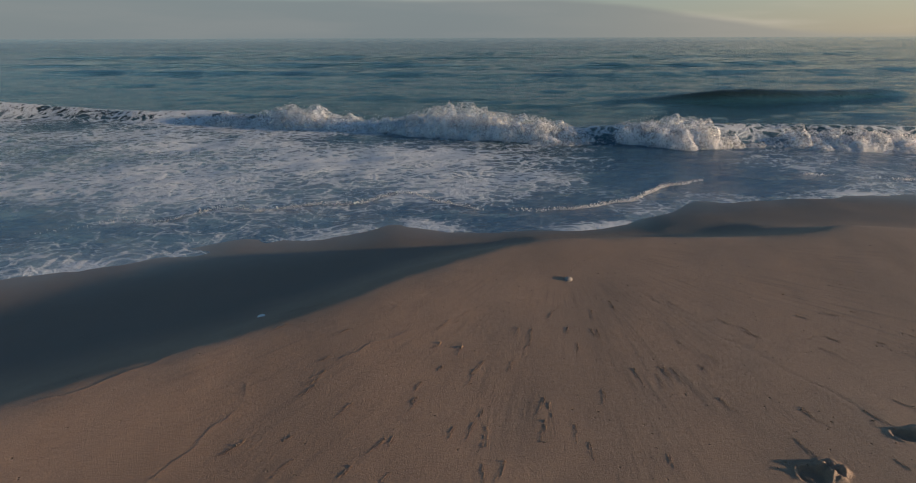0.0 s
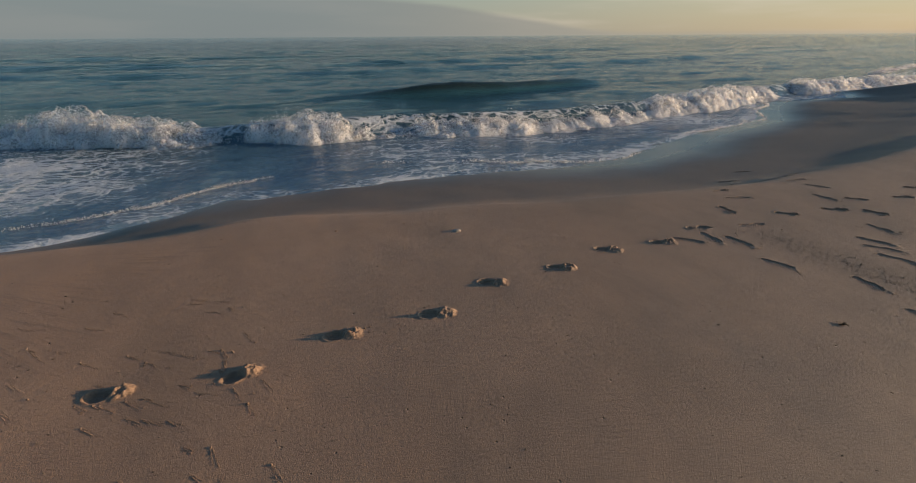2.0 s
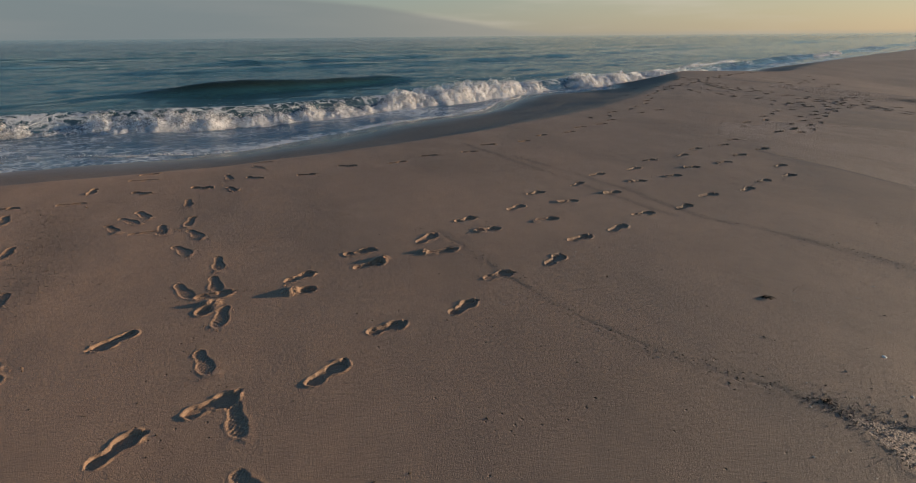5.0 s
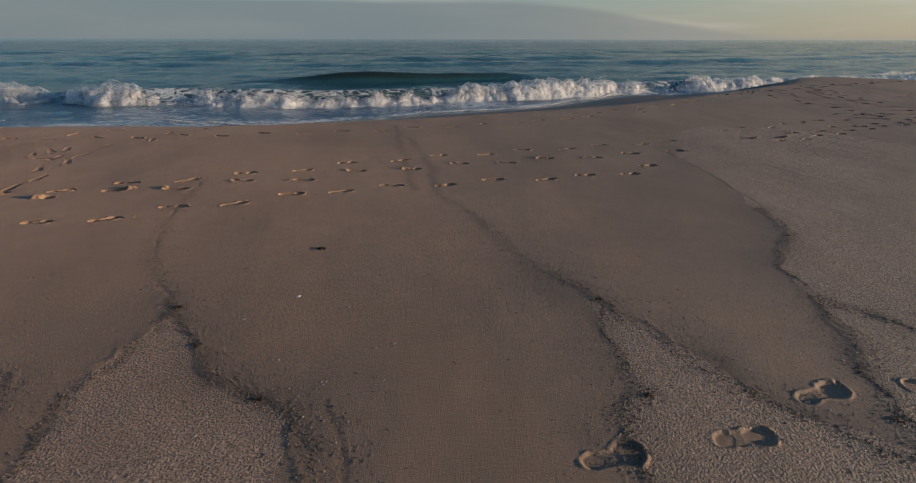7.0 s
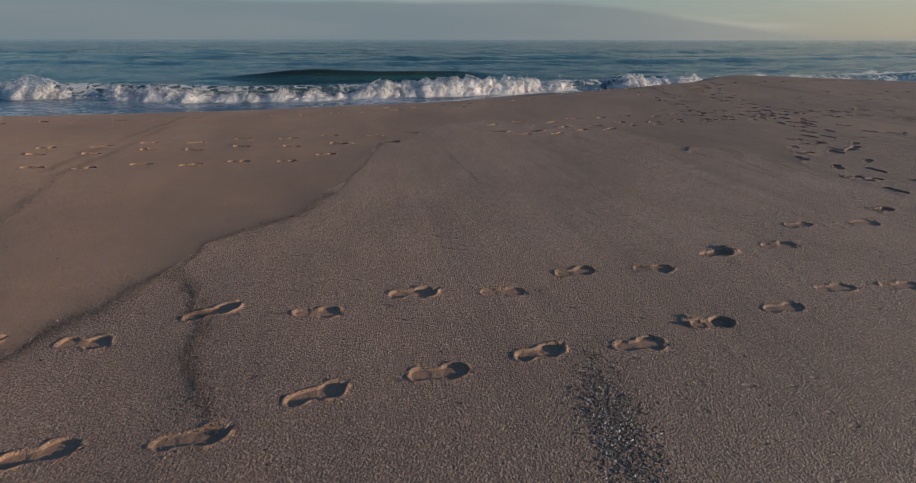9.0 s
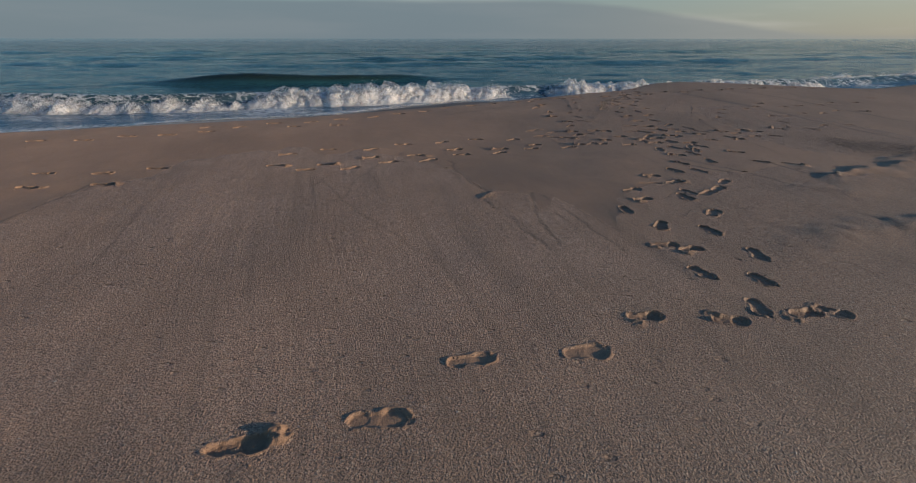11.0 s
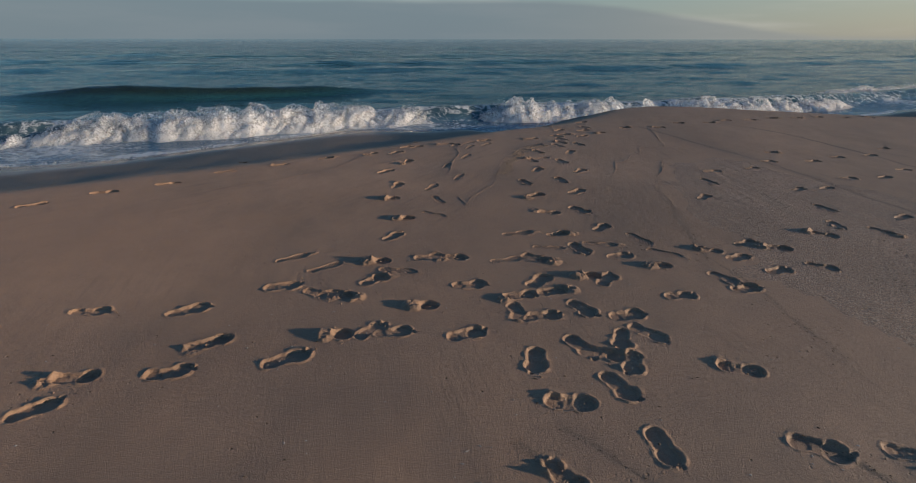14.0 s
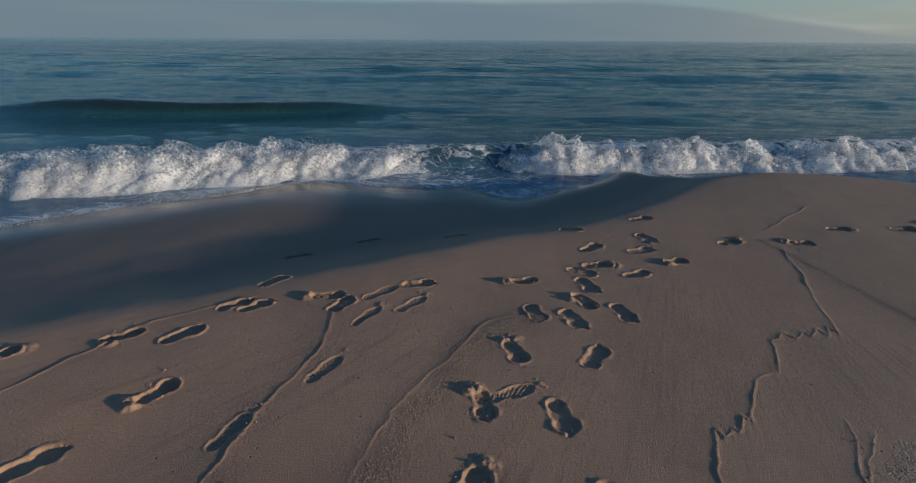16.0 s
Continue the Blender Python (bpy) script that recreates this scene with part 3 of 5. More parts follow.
DRY_EAST = [(28.66, 6.6), (28.69, 8.14), (28.9, 9.25), (29.42, 10.4), (30.8, 10.5), (31.5, 9.2), (32.2, 7.0), (31.0, 5.6), (29.5, 5.6)]
DRY_CORNER = [(9.0, -70), (10.5, -3.0)] + WRACK["f"][1:] + [(13.7, -3.4), (13.8, -70)]


def inside(x, y, poly):
    odd = np.zeros(np.shape(x), bool)
    for (ax, ay), (bx, by) in zip(poly, poly[1:] + poly[:1]):
        if ay != by:
            odd ^= ((ay > y) != (by > y)) & (x < (bx - ax) * (y - ay) / (by - ay) + ax)
    return odd


def grain_mask(x, y):
    jx, jy = x + 0.12 * fbm(x * 3, y * 3, 2, 21), y + 0.12 * fbm(x * 3, y * 3, 2, 22)
    far = ease(y, 2.0, 5.0)
    jx, jy = jx + far * 0.9 * fbm(x * 0.9, y * 0.9, 3, 23), jy + far * 0.9 * fbm(x * 0.9, y * 0.9, 3, 24)
    return (inside(jx, jy, DRY) | inside(jx, jy, DRY_TONGUE) | inside(jx, jy, DRY_CORNER)).astype(float) + 0.85 * inside(jx, jy, DRY_EAST)


def dampness(x, y):
    """Wet sand: the beach face, darkened further to deepen its shade, and a band that the last wave left beside the dry
    sand.
    """
    out = ease(y - berm_edge(x) + 0.4 * fbm(x * 0.8, y * 0.8, 3, 36), 0.1, 1.3)
    m = (x > 12) & (x < 33) & (y > -5) & (y < 14)
    if m.any():
        for pts, much, wide in ((WRACK["d"] + RILLS["n"][1:], 0.5, 1.0), (WRACK["b"], 0.4, 0.7), (WRACK["f"], 0.4, 0.6), (RILLS["a"][1:5], 0.4, 0.3), (RILLS["c"], 0.5, 0.35), (RILLS["d"], 0.5, 0.3), (SCARPS["a"], 0.5, 0.2), (SCARPS["b"], 0.35, 0.25), (SCARPS["c"], 0.35, 0.3), (RILLS["e"], 0.4, 0.2), (RILLS["g"], 0.4, 0.25), ([(24.7, 3.6), (25.4, 4.6), (26.0, 5.8)], 0.44, 1.3)):
            d, _ = near_line(x[m], y[m], pts, 0.1, 3)
            out[m] = np.maximum(out[m], much * np.exp(-d / wide) * (1 + 1.0 * fbm(x[m] * 1.5, y[m] * 1.5, 3, 37)))
    return out


def flow_field(x, y):
    """Across and along the way the draining water ran, and how far its streaks show."""
    x, y = np.asarray(x, float), np.asarray(y, float)
    fans = []
    for fx, fy, unit, w in ((1.0, 5.5, 2.0, ease(x, 5.2, 3.4) * ease(y, 5.6, 4.9)), (29.5, 14.8, 4.0, ease(y, 6.6, 8.2) * ease(x, 20, 23) * ease(x, 36, 33))):
        far = np.hypot(x - fx, y - fy)
        fans.append((np.arctan2(x - fx, fy - y) * unit, far, w * ease(far, 0.25, 0.8)))
    bend = 0.35 * fbm(x * 0.25, y * 0.25, 2, 33)
    fans.append((x + 0.24 * y + bend, y, ease(x, 4.6, 7.0) * ease(x, 40, 34) * np.maximum(ease(y, 7.6, 6.2), ease(x, 21, 19)) * (0.25 + 0.4 * ease(x, 18, 22))))
    a, b, c = fans
    pick = np.argmax([a[2], b[2], c[2]], axis=0)
    rest = np.sum([a[2], b[2], c[2]], axis=0) - np.max([a[2], b[2], c[2]], axis=0)
    return (np.choose(pick, [q[0] for q in fans]), np.choose(pick, [q[1] for q in fans]),
            np.clip(np.choose(pick, [q[2] for q in fans]) - 1.5 * rest, 0, 1))


STRIP = [(9.6, 4.3), (9.66, 3.76), (9.78, 2.83), (9.88, 2.11), (9.84, 1.43), (9.6, 0.78), (9.44, 0.34), (9.3, -0.4), (9.25, -1.2)]


def wrack_mask(x, y):
    out = np.zeros(np.shape(x))
    m = (x > 8.4) & (x < 11) & (y > -1.6) & (y < 5)
    if m.any():
        d, _ = near_line(x[m], y[m], STRIP, 0.15, 5)
        out[m] = 0.42 * np.exp(-(d / 0.2) ** 2) * np.clip(0.7 + 1.2 * fbm(x[m] * 3, y[m] * 3, 3, 52), 0, 1)
    for k, pts in list(WRACK.items()) + [(k, RILLS[k]) for k in RILLS if k not in "hi"]:
        ax, ay = np.array(pts).T
        m = (x > ax.min() - 0.5) & (x < ax.max() + 0.5) & (y > ay.min() - 0.5) & (y < ay.max() + 0.5)
        if m.any():
            own = pts is RILLS.get(k)
            d, _ = near_line(x[m], y[m], pts, 0.06 if own else 0.12, ord(k))
            out[m] = np.maximum(out[m], (np.exp(-(d / ((0.055 if k in "lmr" else 0.034 if k in "gvst" else 0.02) if own else 0.05)) ** 2) + (0 if own else 0.45) * np.exp(-(d / 0.2) ** 2)) * ((0.4 if k == "l" else 0.6 if k in "mr" else 0.55) if own and k in "lmjkfopqr" else 1.0) * np.clip((0.85 if own else 0.6) + 1.5 * fbm(x[m] * 2, y[m] * 2, 2, 50), 0, 1))
    return out


# footprints by stretch of beach: x, y, heading in degrees, sort (0 bare foot, 1 ridged sole, 2 deep with a pushed-up mound)
stretch_a = [(1.82, 2.1, 13, 2), (2.5, 2.37, 0, 2), (3.25, 2.43, 24, 2), (3.92, 2.77, -3, 2), (4.64, 2.75, 26, 2), (5.28, 3.03, -3, 2), (5.98, 3.11, -8, 2), (6.56, 3.47, -21, 2), (7.24, 3.55, -21, 2), (7.87, 3.81, -25, 2), (8.5, 3.82, -18, 2), (8.78, 3.79, -46, 1), (9.06, 3.78, -92, 1), (9.14, 4.06, -8, 0), (9.15, 3.06, -68, 1), (9.24, 3.61, -83, 1), (9.41, 1.98, -75, 1), (9.52, 0.92, -76, 1), (9.55, 2.53, -90, 1), (9.72, 0.16, -52, 1), (9.76, 3.96, -3, 1), (9.77, 0.47, -132, 2), (9.77, 1.43, -93, 1), (9.86, 5.79, -13, 1)]
stretch_b = [(9.86, 0.39, -14, 2), (9.89, 4.46, -91, 0), (9.96, 0.53, -68, 1), (10, 0.37, -73, 2), (10.29, 2.84, -68, 1), (10.37, 4.81, -15, 1), (10.41, 3.04, -55, 1), (10.43, 4.13, -40, 0), (10.44, 5.16, 0, 0), (10.53, 3.21, -65, 1), (10.59, 0.53, -148, 0), (10.6, 2.58, -3, 1), (10.72, -0.51, 41, 0), (10.73, 2.61, -90, 1), (10.93, 1.96, -64, 1), (10.95, 3.46, -88, 1), (10.97, 1.1, -69, 1), (10.98, 2.77, -102, 1), (11.03, 2.37, -68, 1), (11.1, 0.07, -78, 1), (11.1, 4.09, -29, 0), (11.12, 0.75, -115, 2), (11.14, -0.36, 13, 0), (11.17, 5.84, 3, 1)]
stretch_c = [(11.18, 1.14, -87, 1), (11.18, 0.94, -5, 0), (11.21, 0.6, -101, 1), (11.22, 1.54, -91, 1), (11.24, -0.5, -87, 1), (11.29, -1.01, -60, 1), (11.41, 4.49, -83, 1), (11.43, 3.85, -69, 0), (11.68, 5.61, -7, 1), (11.73, 4.31, -37, 0), (11.75, -0.33, 27, 0), (11.77, 0.76, -13, 2), (11.8, 1, 23, 0), (11.82, 4.96, -64, 1), (11.89, 5.31, -2, 1), (12.2, -0.01, 2, 0), (12.35, 1.28, 3, 0), (12.36, 0.99, 5, 2), (12.37, 4.19, -20, 0), (12.77, 0.04, 28, 0), (12.99, 4.46, -29, 0), (13, 1.32, 27, 0), (13.02, 0.99, -3, 2), (13.24, 0.38, 6, 0)]
stretch_d = [(13.55, 1.66, 11, 0), (13.63, 1.3, -3, 2), (13.71, 4.34, 7, 0), (13.82, 0.44, 26, 0), (14.21, 1.79, 20, 0), (14.3, 4.57, -10, 0), (14.31, 0.76, 3, 0), (14.32, 1.33, -7, 2), (14.71, 2.17, 9, 0), (14.82, 0.84, 20, 0), (14.88, 1.75, -4, 2), (14.99, 4.6, -1, 0), (15.35, 1.07, -1, 0), (15.4, 2.3, 24, 0), (15.52, 4.96, -9, 0), (15.57, 1.83, 0, 2), (15.94, 2.59, 4, 0), (15.96, 1.09, 13, 0), (16.2, 2.09, -9, 2), (16.24, 4.96, 8, 0), (16.53, -3.01, 15, 0), (16.55, 1.29, -2, 0), (16.61, 2.63, 18, 0), (16.8, 5.31, 17, 0)]
stretch_e = [(16.83, 2.12, -11, 2), (17.17, 1.27, 17, 0), (17.17, -2.92, 6, 0), (17.19, 2.94, -4, 0), (17.4, 2.34, -9, 2), (17.5, 5.4, 4, 0), (17.7, 1.45, 6, 0), (17.75, -2.64, 16, 0), (17.87, 2.99, 11, 0), (18.02, 5.76, 2, 0), (18.1, 2.4, -10, 2), (18.29, 1.52, 8, 0), (18.39, -2.59, 1, 0), (18.45, 3.26, -1, 0), (18.63, 5.86, 2, 0), (18.7, 1.94, 7, 0), (18.72, 2.66, -3, 2), (18.73, -3.4, 25, 0), (18.95, 6.65, 49, 0), (18.97, -2.24, 33, 0), (19.15, 6.21, 16, 0), (19.15, 3.31, 13, 0), (19.33, -3.31, 17, 0), (19.47, 2.82, -2, 2)]
stretch_f = [(19.52, 6.72, 62, 0), (19.62, -2.24, 2, 0), (19.7, 3.58, 1, 0), (19.81, -3, 26, 0), (20.01, 7.2, 12, 0), (20.2, -1.96, 12, 0), (20.41, -2.81, 14, 0), (20.51, 6.82, 4, 0), (20.68, 7.35, 41, 0), (20.82, -1.91, 6, 0), (20.97, -2.61, 21, 0), (21.11, 4.49, 30, 0), (21.17, 3.82, 17, 2), (21.19, 7.73, 23, 0), (21.27, 6.99, 0, 0), (21.38, -1.57, 18, 0), (21.57, -2.5, 11, 0), (21.61, 3.63, 14, 0), (21.63, 4.84, 10, 0), (21.81, 3.93, 16, 2), (21.81, 8.04, 34, 0), (22, -1.48, -1, 0), (22.11, -2.23, 15, 2), (22.17, 3.77, 37, 0)]
stretch_g = [(22.27, 4.87, 34, 0), (22.28, 8.53, 19, 0), (22.35, 4.36, 27, 2), (22.62, -1.17, 12, 2), (22.63, 4.12, 25, 0), (22.69, -2.02, 14, 0), (22.72, 5.28, 12, 0), (22.82, 8.91, 28, 0), (22.99, 4.55, 3, 2), (23.18, 4.27, 35, 0), (23.23, -1.72, 13, 0), (23.24, -0.97, 4, 0), (23.27, 9.53, 36, 0), (23.33, 5.51, 43, 0), (23.55, 4.99, 23, 2), (23.65, 4.66, 8, 0), (23.72, -0.47, 17, 0), (23.76, -1.65, 9, 0), (23.88, 5.82, 8, 0), (23.88, 9.91, 26, 2), (24.23, 4.84, 37, 0), (24.27, 5.1, 10, 2), (24.41, 10.35, 37, 2), (24.42, -0.35, 9, 0)]
stretch_h = [(24.52, 5.87, 36, 0), (24.75, 5.17, 23, 0), (24.84, 5.48, 35, 2), (24.92, 0.1, 7, 2), (24.97, 6.76, 36, 1), (25.02, 10.66, 42, 2), (25.05, 6.24, 13, 0), (25.29, 6.59, 36, 1), (25.34, 6.14, -26, 2), (25.36, 5.31, 31, 0), (25.39, 9.59, 61, 0), (25.41, 10.72, 54, 0), (25.42, 2.31, -83, 0), (25.5, 0.08, -7, 2), (25.51, 6.12, -17, 2), (25.53, 1.38, 9, 2), (25.54, 11.16, 44, 0), (25.57, 8.43, 42, 2), (25.57, 5.58, 19, 2), (25.6, 0.8, -64, 0), (25.61, 11.62, 70, 0), (25.62, 8.94, 82, 2), (25.63, 10.16, 66, 2), (25.65, 1.88, -117, 0)]
stretch_i = [(25.67, 6.71, 35, 2), (25.69, 11.17, 52, 0), (25.71, 3.05, 29, 0), (25.72, 1.3, 25, 2), (25.73, 2.7, 30, 2), (25.73, 6.37, 42, 2), (25.76, 7.28, 61, 0), (25.78, 0.27, -92, 0), (25.79, 7.78, -63, 2), (25.81, 5.63, 45, 0), (25.88, 6.54, -7, 1), (25.95, 5.63, 14, 0), (26.03, 3.36, 9, 1), (26.04, 8.88, 68, 1), (26.05, 0.73, -70, 0), (26.1, 5.97, 20, 2), (26.11, 7.91, -28, 1), (26.11, 0.22, 12, 2), (26.11, 1.8, -66, 0), (26.12, 6.82, 22, 0), (26.14, 8.4, -64, 1), (26.17, 3.73, 10, 2), (26.17, 11.38, 8, 2), (26.2, 9.91, 76, 1)]
stretch_j = [(26.28, 2.86, -76, 0), (26.28, 1.24, -97, 0), (26.32, 11.27, 71, 0), (26.33, 0.25, -31, 2), (26.33, 6.81, 3, 2), (26.37, 9.33, 70, 1), (26.37, 2.33, 53, 0), (26.38, 3.46, 27, 2), (26.38, 3.04, -54, 0), (26.43, 5.62, 21, 0), (26.46, 6.32, 10, 0), (26.48, 10.48, 70, 1), (26.55, 11.49, 54, 1), (26.55, 11.12, 68, 1), (26.59, 4.04, -61, 0), (26.62, 3.05, 42, 0), (26.78, 5.92, -81, 0), (26.79, 6.79, 20, 1), (26.81, 11.69, 18, 0), (26.82, 11.34, 58, 1), (26.83, 3.23, 44, 0), (26.84, 5.36, -92, 0), (26.84, 6.16, 15, 2), (26.86, 4.47, -48, 2)]
stretch_k = [(26.94, 7.4, 15, 1), (26.94, 4.07, -57, 0), (26.96, 5.87, 9, 0), (26.98, 4.98, -1, 2), (27, 6.41, 49, 0), (27.05, 3.55, 48, 0), (27.05, 6.84, -33, 2), (27.1, 6.24, 15, 2), (27.15, 5.52, -57, 0), (27.18, 7.08, -3, 1), (27.22, 9.15, -67, 0), (27.25, 5.98, -58, 0), (27.27, 5.13, -64, 0), (27.28, 8.64, 26, 2), (27.28, 5.44, -26, 2), (27.33, 7.42, 24, 2), (27.35, 8.04, -3, 2), (27.36, 4.68, -80, 0), (27.39, 6.51, 28, 2), (27.42, 5.35, -108, 0), (27.43, 5.61, -100, 0), (27.45, 9.77, 61, 2), (27.46, 10.31, -74, 2), (27.47, 7.07, -64, 0)]
stretch_l = [(27.55, 5.91, 18, 0), (27.55, 6.45, 53, 0), (27.59, 10.44, 32, 1), (27.61, 10.84, -59, 2), (27.63, 5.69, -43, 0), (27.65, 11.87, 17, 2), (27.67, 7.18, -6, 1), (27.69, 9.28, -77, 0), (27.69, 8.15, -51, 0), (27.74, 11.36, -66, 0), (27.79, 6.92, 17, 0), (27.8, 8.83, 43, 0), (27.8, 7.61, 49, 0), (27.89, 10.3, -68, 0), (28, 11.31, -64, 0), (28.04, 6.74, 14, 2), (28.04, 9.78, 50, 0), (28.04, 6.21, 11, 0), (28.06, 5.32, -9, 2), (28.08, 7.33, -62, 1), (28.1, 13.14, -17, 0), (28.11, 11.58, -52, 2), (28.12, 10.88, 62, 0), (28.13, 12.11, -23, 0)]
stretch_m = [(28.13, 4.69, -22, 0), (28.15, 11.86, -63, 0), (28.21, 7.02, -32, 1), (28.26, 12.67, 52, 0), (28.28, 12.27, 16, 2), (28.37, 11.46, -67, 0), (28.52, 6.53, -50, 0), (28.58, 4.65, -32, 2), (28.58, 12.14, 28, 0), (28.62, 6.37, 23, 0), (28.66, 7.12, -14, 2), (28.71, 12.66, 29, 0), (28.81, 12.97, -59, 0), (28.86, 6.98, 26, 0), (28.87, 13.56, 24, 0), (28.97, 12.46, 24, 2), (29.08, 6.72, 18, 0), (29.1, 7.32, 26, 0), (29.3, 8.72, 49, 0), (29.35, 7.21, -8, 2), (29.52, 6.83, -20, 0), (29.6, 12.99, 20, 2), (29.66, 9.41, -78, 0), (29.94, 9.92, 19, 0)]
stretch_n = [(30.03, 7.6, -30, 2), (30.3, 13.11, 9, 2), (30.34, 7.9, -96, 0), (30.58, 8.46, -69, 0), (30.62, 10.16, 27, 0), (30.72, 9.19, 33, 0), (30.74, 7.76, -51, 2), (30.85, 13.56, 9, 2), (31.1, 10.59, 15, 0), (31.15, 9.29, 27, 0), (31.53, 13.67, 9, 2), (31.78, 9.8, 15, 0), (31.86, 10.72, 21, 0), (32, 13.94, 15, 2), (32.38, 9.92, 20, 0), (32.43, 11.03, 12, 0), (32.59, 14.05, 20, 2), (33.12, 11.23, 24, 0), (33.2, 14.35, 17, 2), (33.78, 14.44, 7, 2), (34.38, 14.6, 20, 2), (35, 14.62, 22, 2), (35.65, 14.8, 8, 2)]
stretch_o = [(33.72, 11.75, 18, 0), (34.54, 11.93, 18, 0), (35.65, 12.9, 8, 0), (33.01, 10.38, 8, 0), (33.74, 10.48, 12, 2), (31.32, 8.23, 30, 0), (31.99, 8.39, 18, 0), (31.48, 11.22, 12, 2), (12.66, 7.01, -25, 0), (12.12, 5.7, 5, 0), (12.61, 5.91, 5, 0), (11.63, 6.28, -25, 0), (25.43, 12.48, 38, 0), (25.95, 13.1, 35, 0), (26.91, 13.08, 32, 0)]
FOOTPRINTS = stretch_a + stretch_b + stretch_c + stretch_d + stretch_e + stretch_f + stretch_g + stretch_h + stretch_i + stretch_j + stretch_k + stretch_l + stretch_m + stretch_n + stretch_o


# deep prints whose sand was thrown up into a heap
DUG = {(25.57, 5.58), (25.67, 6.71), (25.79, 7.78), (25.57, 8.43), (26.1, 5.97), (27.39, 6.51), (28.04, 6.74)}


def oval(u, v, cu, cv, ru, rv):
    return 1.0 - np.hypot((u - cu) / ru, (v - cv) / rv)


def print_shape(x, y, px, py, turn, sort, seed):
    """Depth pressed into the sand and sand pushed up, by one foot."""
    r = random.Random(seed)
    if sort == 2 and px < 8.6:
        turn = turn + 180                   # these feet came from the other way
    c, s = math.cos(radians(turn)), math.sin(radians(turn))
    u, v = (x - px) * c + (y - py) * s, -(x - px) * s + (y - py) * c
    size = r.uniform(1.1, 1.24) if py < 0 and px > 15 else r.uniform(0.96, 1.1)
    u, v = u / size, v / size * (1 if r.random() < 0.5 else -1)
    if px > 24 and sort != 1:
        u, v = u * 1.04, v / 1.17           # bare feet, spread out in the wetter sand
    u = u + 0.016 * fbm(x * 12, y * 12, 2, 60 + seed % 20)
    v = v + 0.016 * fbm(x * 12, y * 12, 2, 90 + seed % 20)
    heel, ball, arch = oval(u, v, -0.088, 0, 0.05, 0.042), oval(u, v, 0.056, 0.003, 0.064, 0.054), oval(u, v, -0.025, 0.006, 0.09, 0.042 if px > 24 else 0.036)
    lump = fbm(x * 22, y * 22, 3, 120)
    if sort == 0:
        deep = r.uniform(0.013, 0.02) * (0.55 if py < 0 and px > 15 else 0.9 if px > 24 else 1.0)
        hole = np.maximum.reduce([ease(heel, -0.06, 0.17), ease(ball, -0.06, 0.15), ease(arch, -0.06, 0.2) * 0.78])
        for k in range(5):
            toe = oval(u, v, 0.128 - 0.008 * abs(k - 0.6) * k * 0.6, 0.03 - 0.0155 * k, 0.015 - 0.0014 * k, 0.0095)
            hole = np.maximum(hole, ease(toe, -0.3, 0.4) * 0.8)
        body = np.maximum.reduce([heel, ball, arch])
        rim = np.exp(-((body + 0.2) / 0.14) ** 2) * (0.0034 + 0.003 * ease(u, 0.02, 0.12)) * np.clip(1 + 2.6 * lump, 0.1, 3)
        up = rim
    elif sort == 1:
        deep = r.uniform(0.0075, 0.0105)
        body = np.maximum.reduce([oval(u, v, -0.092, 0, 0.052, 0.036), oval(u, v, 0.055, 0.003, 0.09, 0.046), oval(u, v, -0.02, 0.003, 0.1, 0.032)])
        tread = 0.72 + 0.42 * np.sin(u * 2 * math.pi / 0.031) * np.cos(v * 2 * math.pi / 0.031)
        hole = ease(body, -0.05, 0.1) * tread
        up = np.exp(-((body + 0.17) / 0.13) ** 2) * 0.0022 * (1 + 2.0 * lump)
        up = up + 0.005 * np.exp(-((u - 0.19) / 0.035) ** 2 - (v / 0.05) ** 2) * np.clip(0.4 + 3 * lump, 0, 2)
    else:
        deep = r.uniform(0.021, 0.031)
        crumb = np.clip(0.8 + 1.6 * lump + 0.8 * fbm(x * 55, y * 55, 2, 140), 0.1, 1.7)
        if px < 12:
            front = oval(u, v, 0.04, 0, 0.074 if px < 8.6 else 0.066, 0.056)
            hole = ease(front, -0.04, 0.34)
            heap = oval(u, v, -0.075, 0.004, 0.075, 0.085)
            up = (0.024 if px < 8.6 else 0.018) * ease(heap, -0.1, 0.6) * crumb
        elif (px, py) in DUG:
            # a foot that dug in and threw up a crumbling heap behind it
            du, dv = (x - px) + 0.012 * lump, (y - py) + 0.02 * lump
            front = oval(du, dv, 0.06, 0.008, 0.074, 0.064)
            hole = ease(front, -0.06, 0.3)
            heap = oval(du, dv, -0.05, -0.005, 0.078, 0.082)
            up = r.uniform(0.025, 0.034) * ease(heap, -0.12, 0.5) * (0.55 + 0.45 * crumb)
        else:
            # a whole foot sunk in, deepest under the ball, its edges broken down
            front = np.maximum.reduce([heel, ball, arch])
            hole = np.maximum.reduce([ease(heel, -0.08, 0.26) * r.uniform(0.5, 0.9), ease(ball, -0.08, 0.22), ease(arch, -0.08, 0.3) * r.uniform(0.45, 0.7)])
            hole = hole * (0.85 + 0.5 * lump)
            heap = oval(u, v, r.choice((-0.15, -0.1, 0.13)), r.uniform(-0.03, 0.05), 0.08, 0.075)
            up = r.uniform(0.008, 0.02) * ease(heap, -0.1, 0.6) * crumb
        up = up * (1 - 0.8 * ease(front, 0, 0.3)) + np.exp(-((front + 0.16) / 0.12) ** 2) * 0.0036 * (1 + 2.4 * lump)
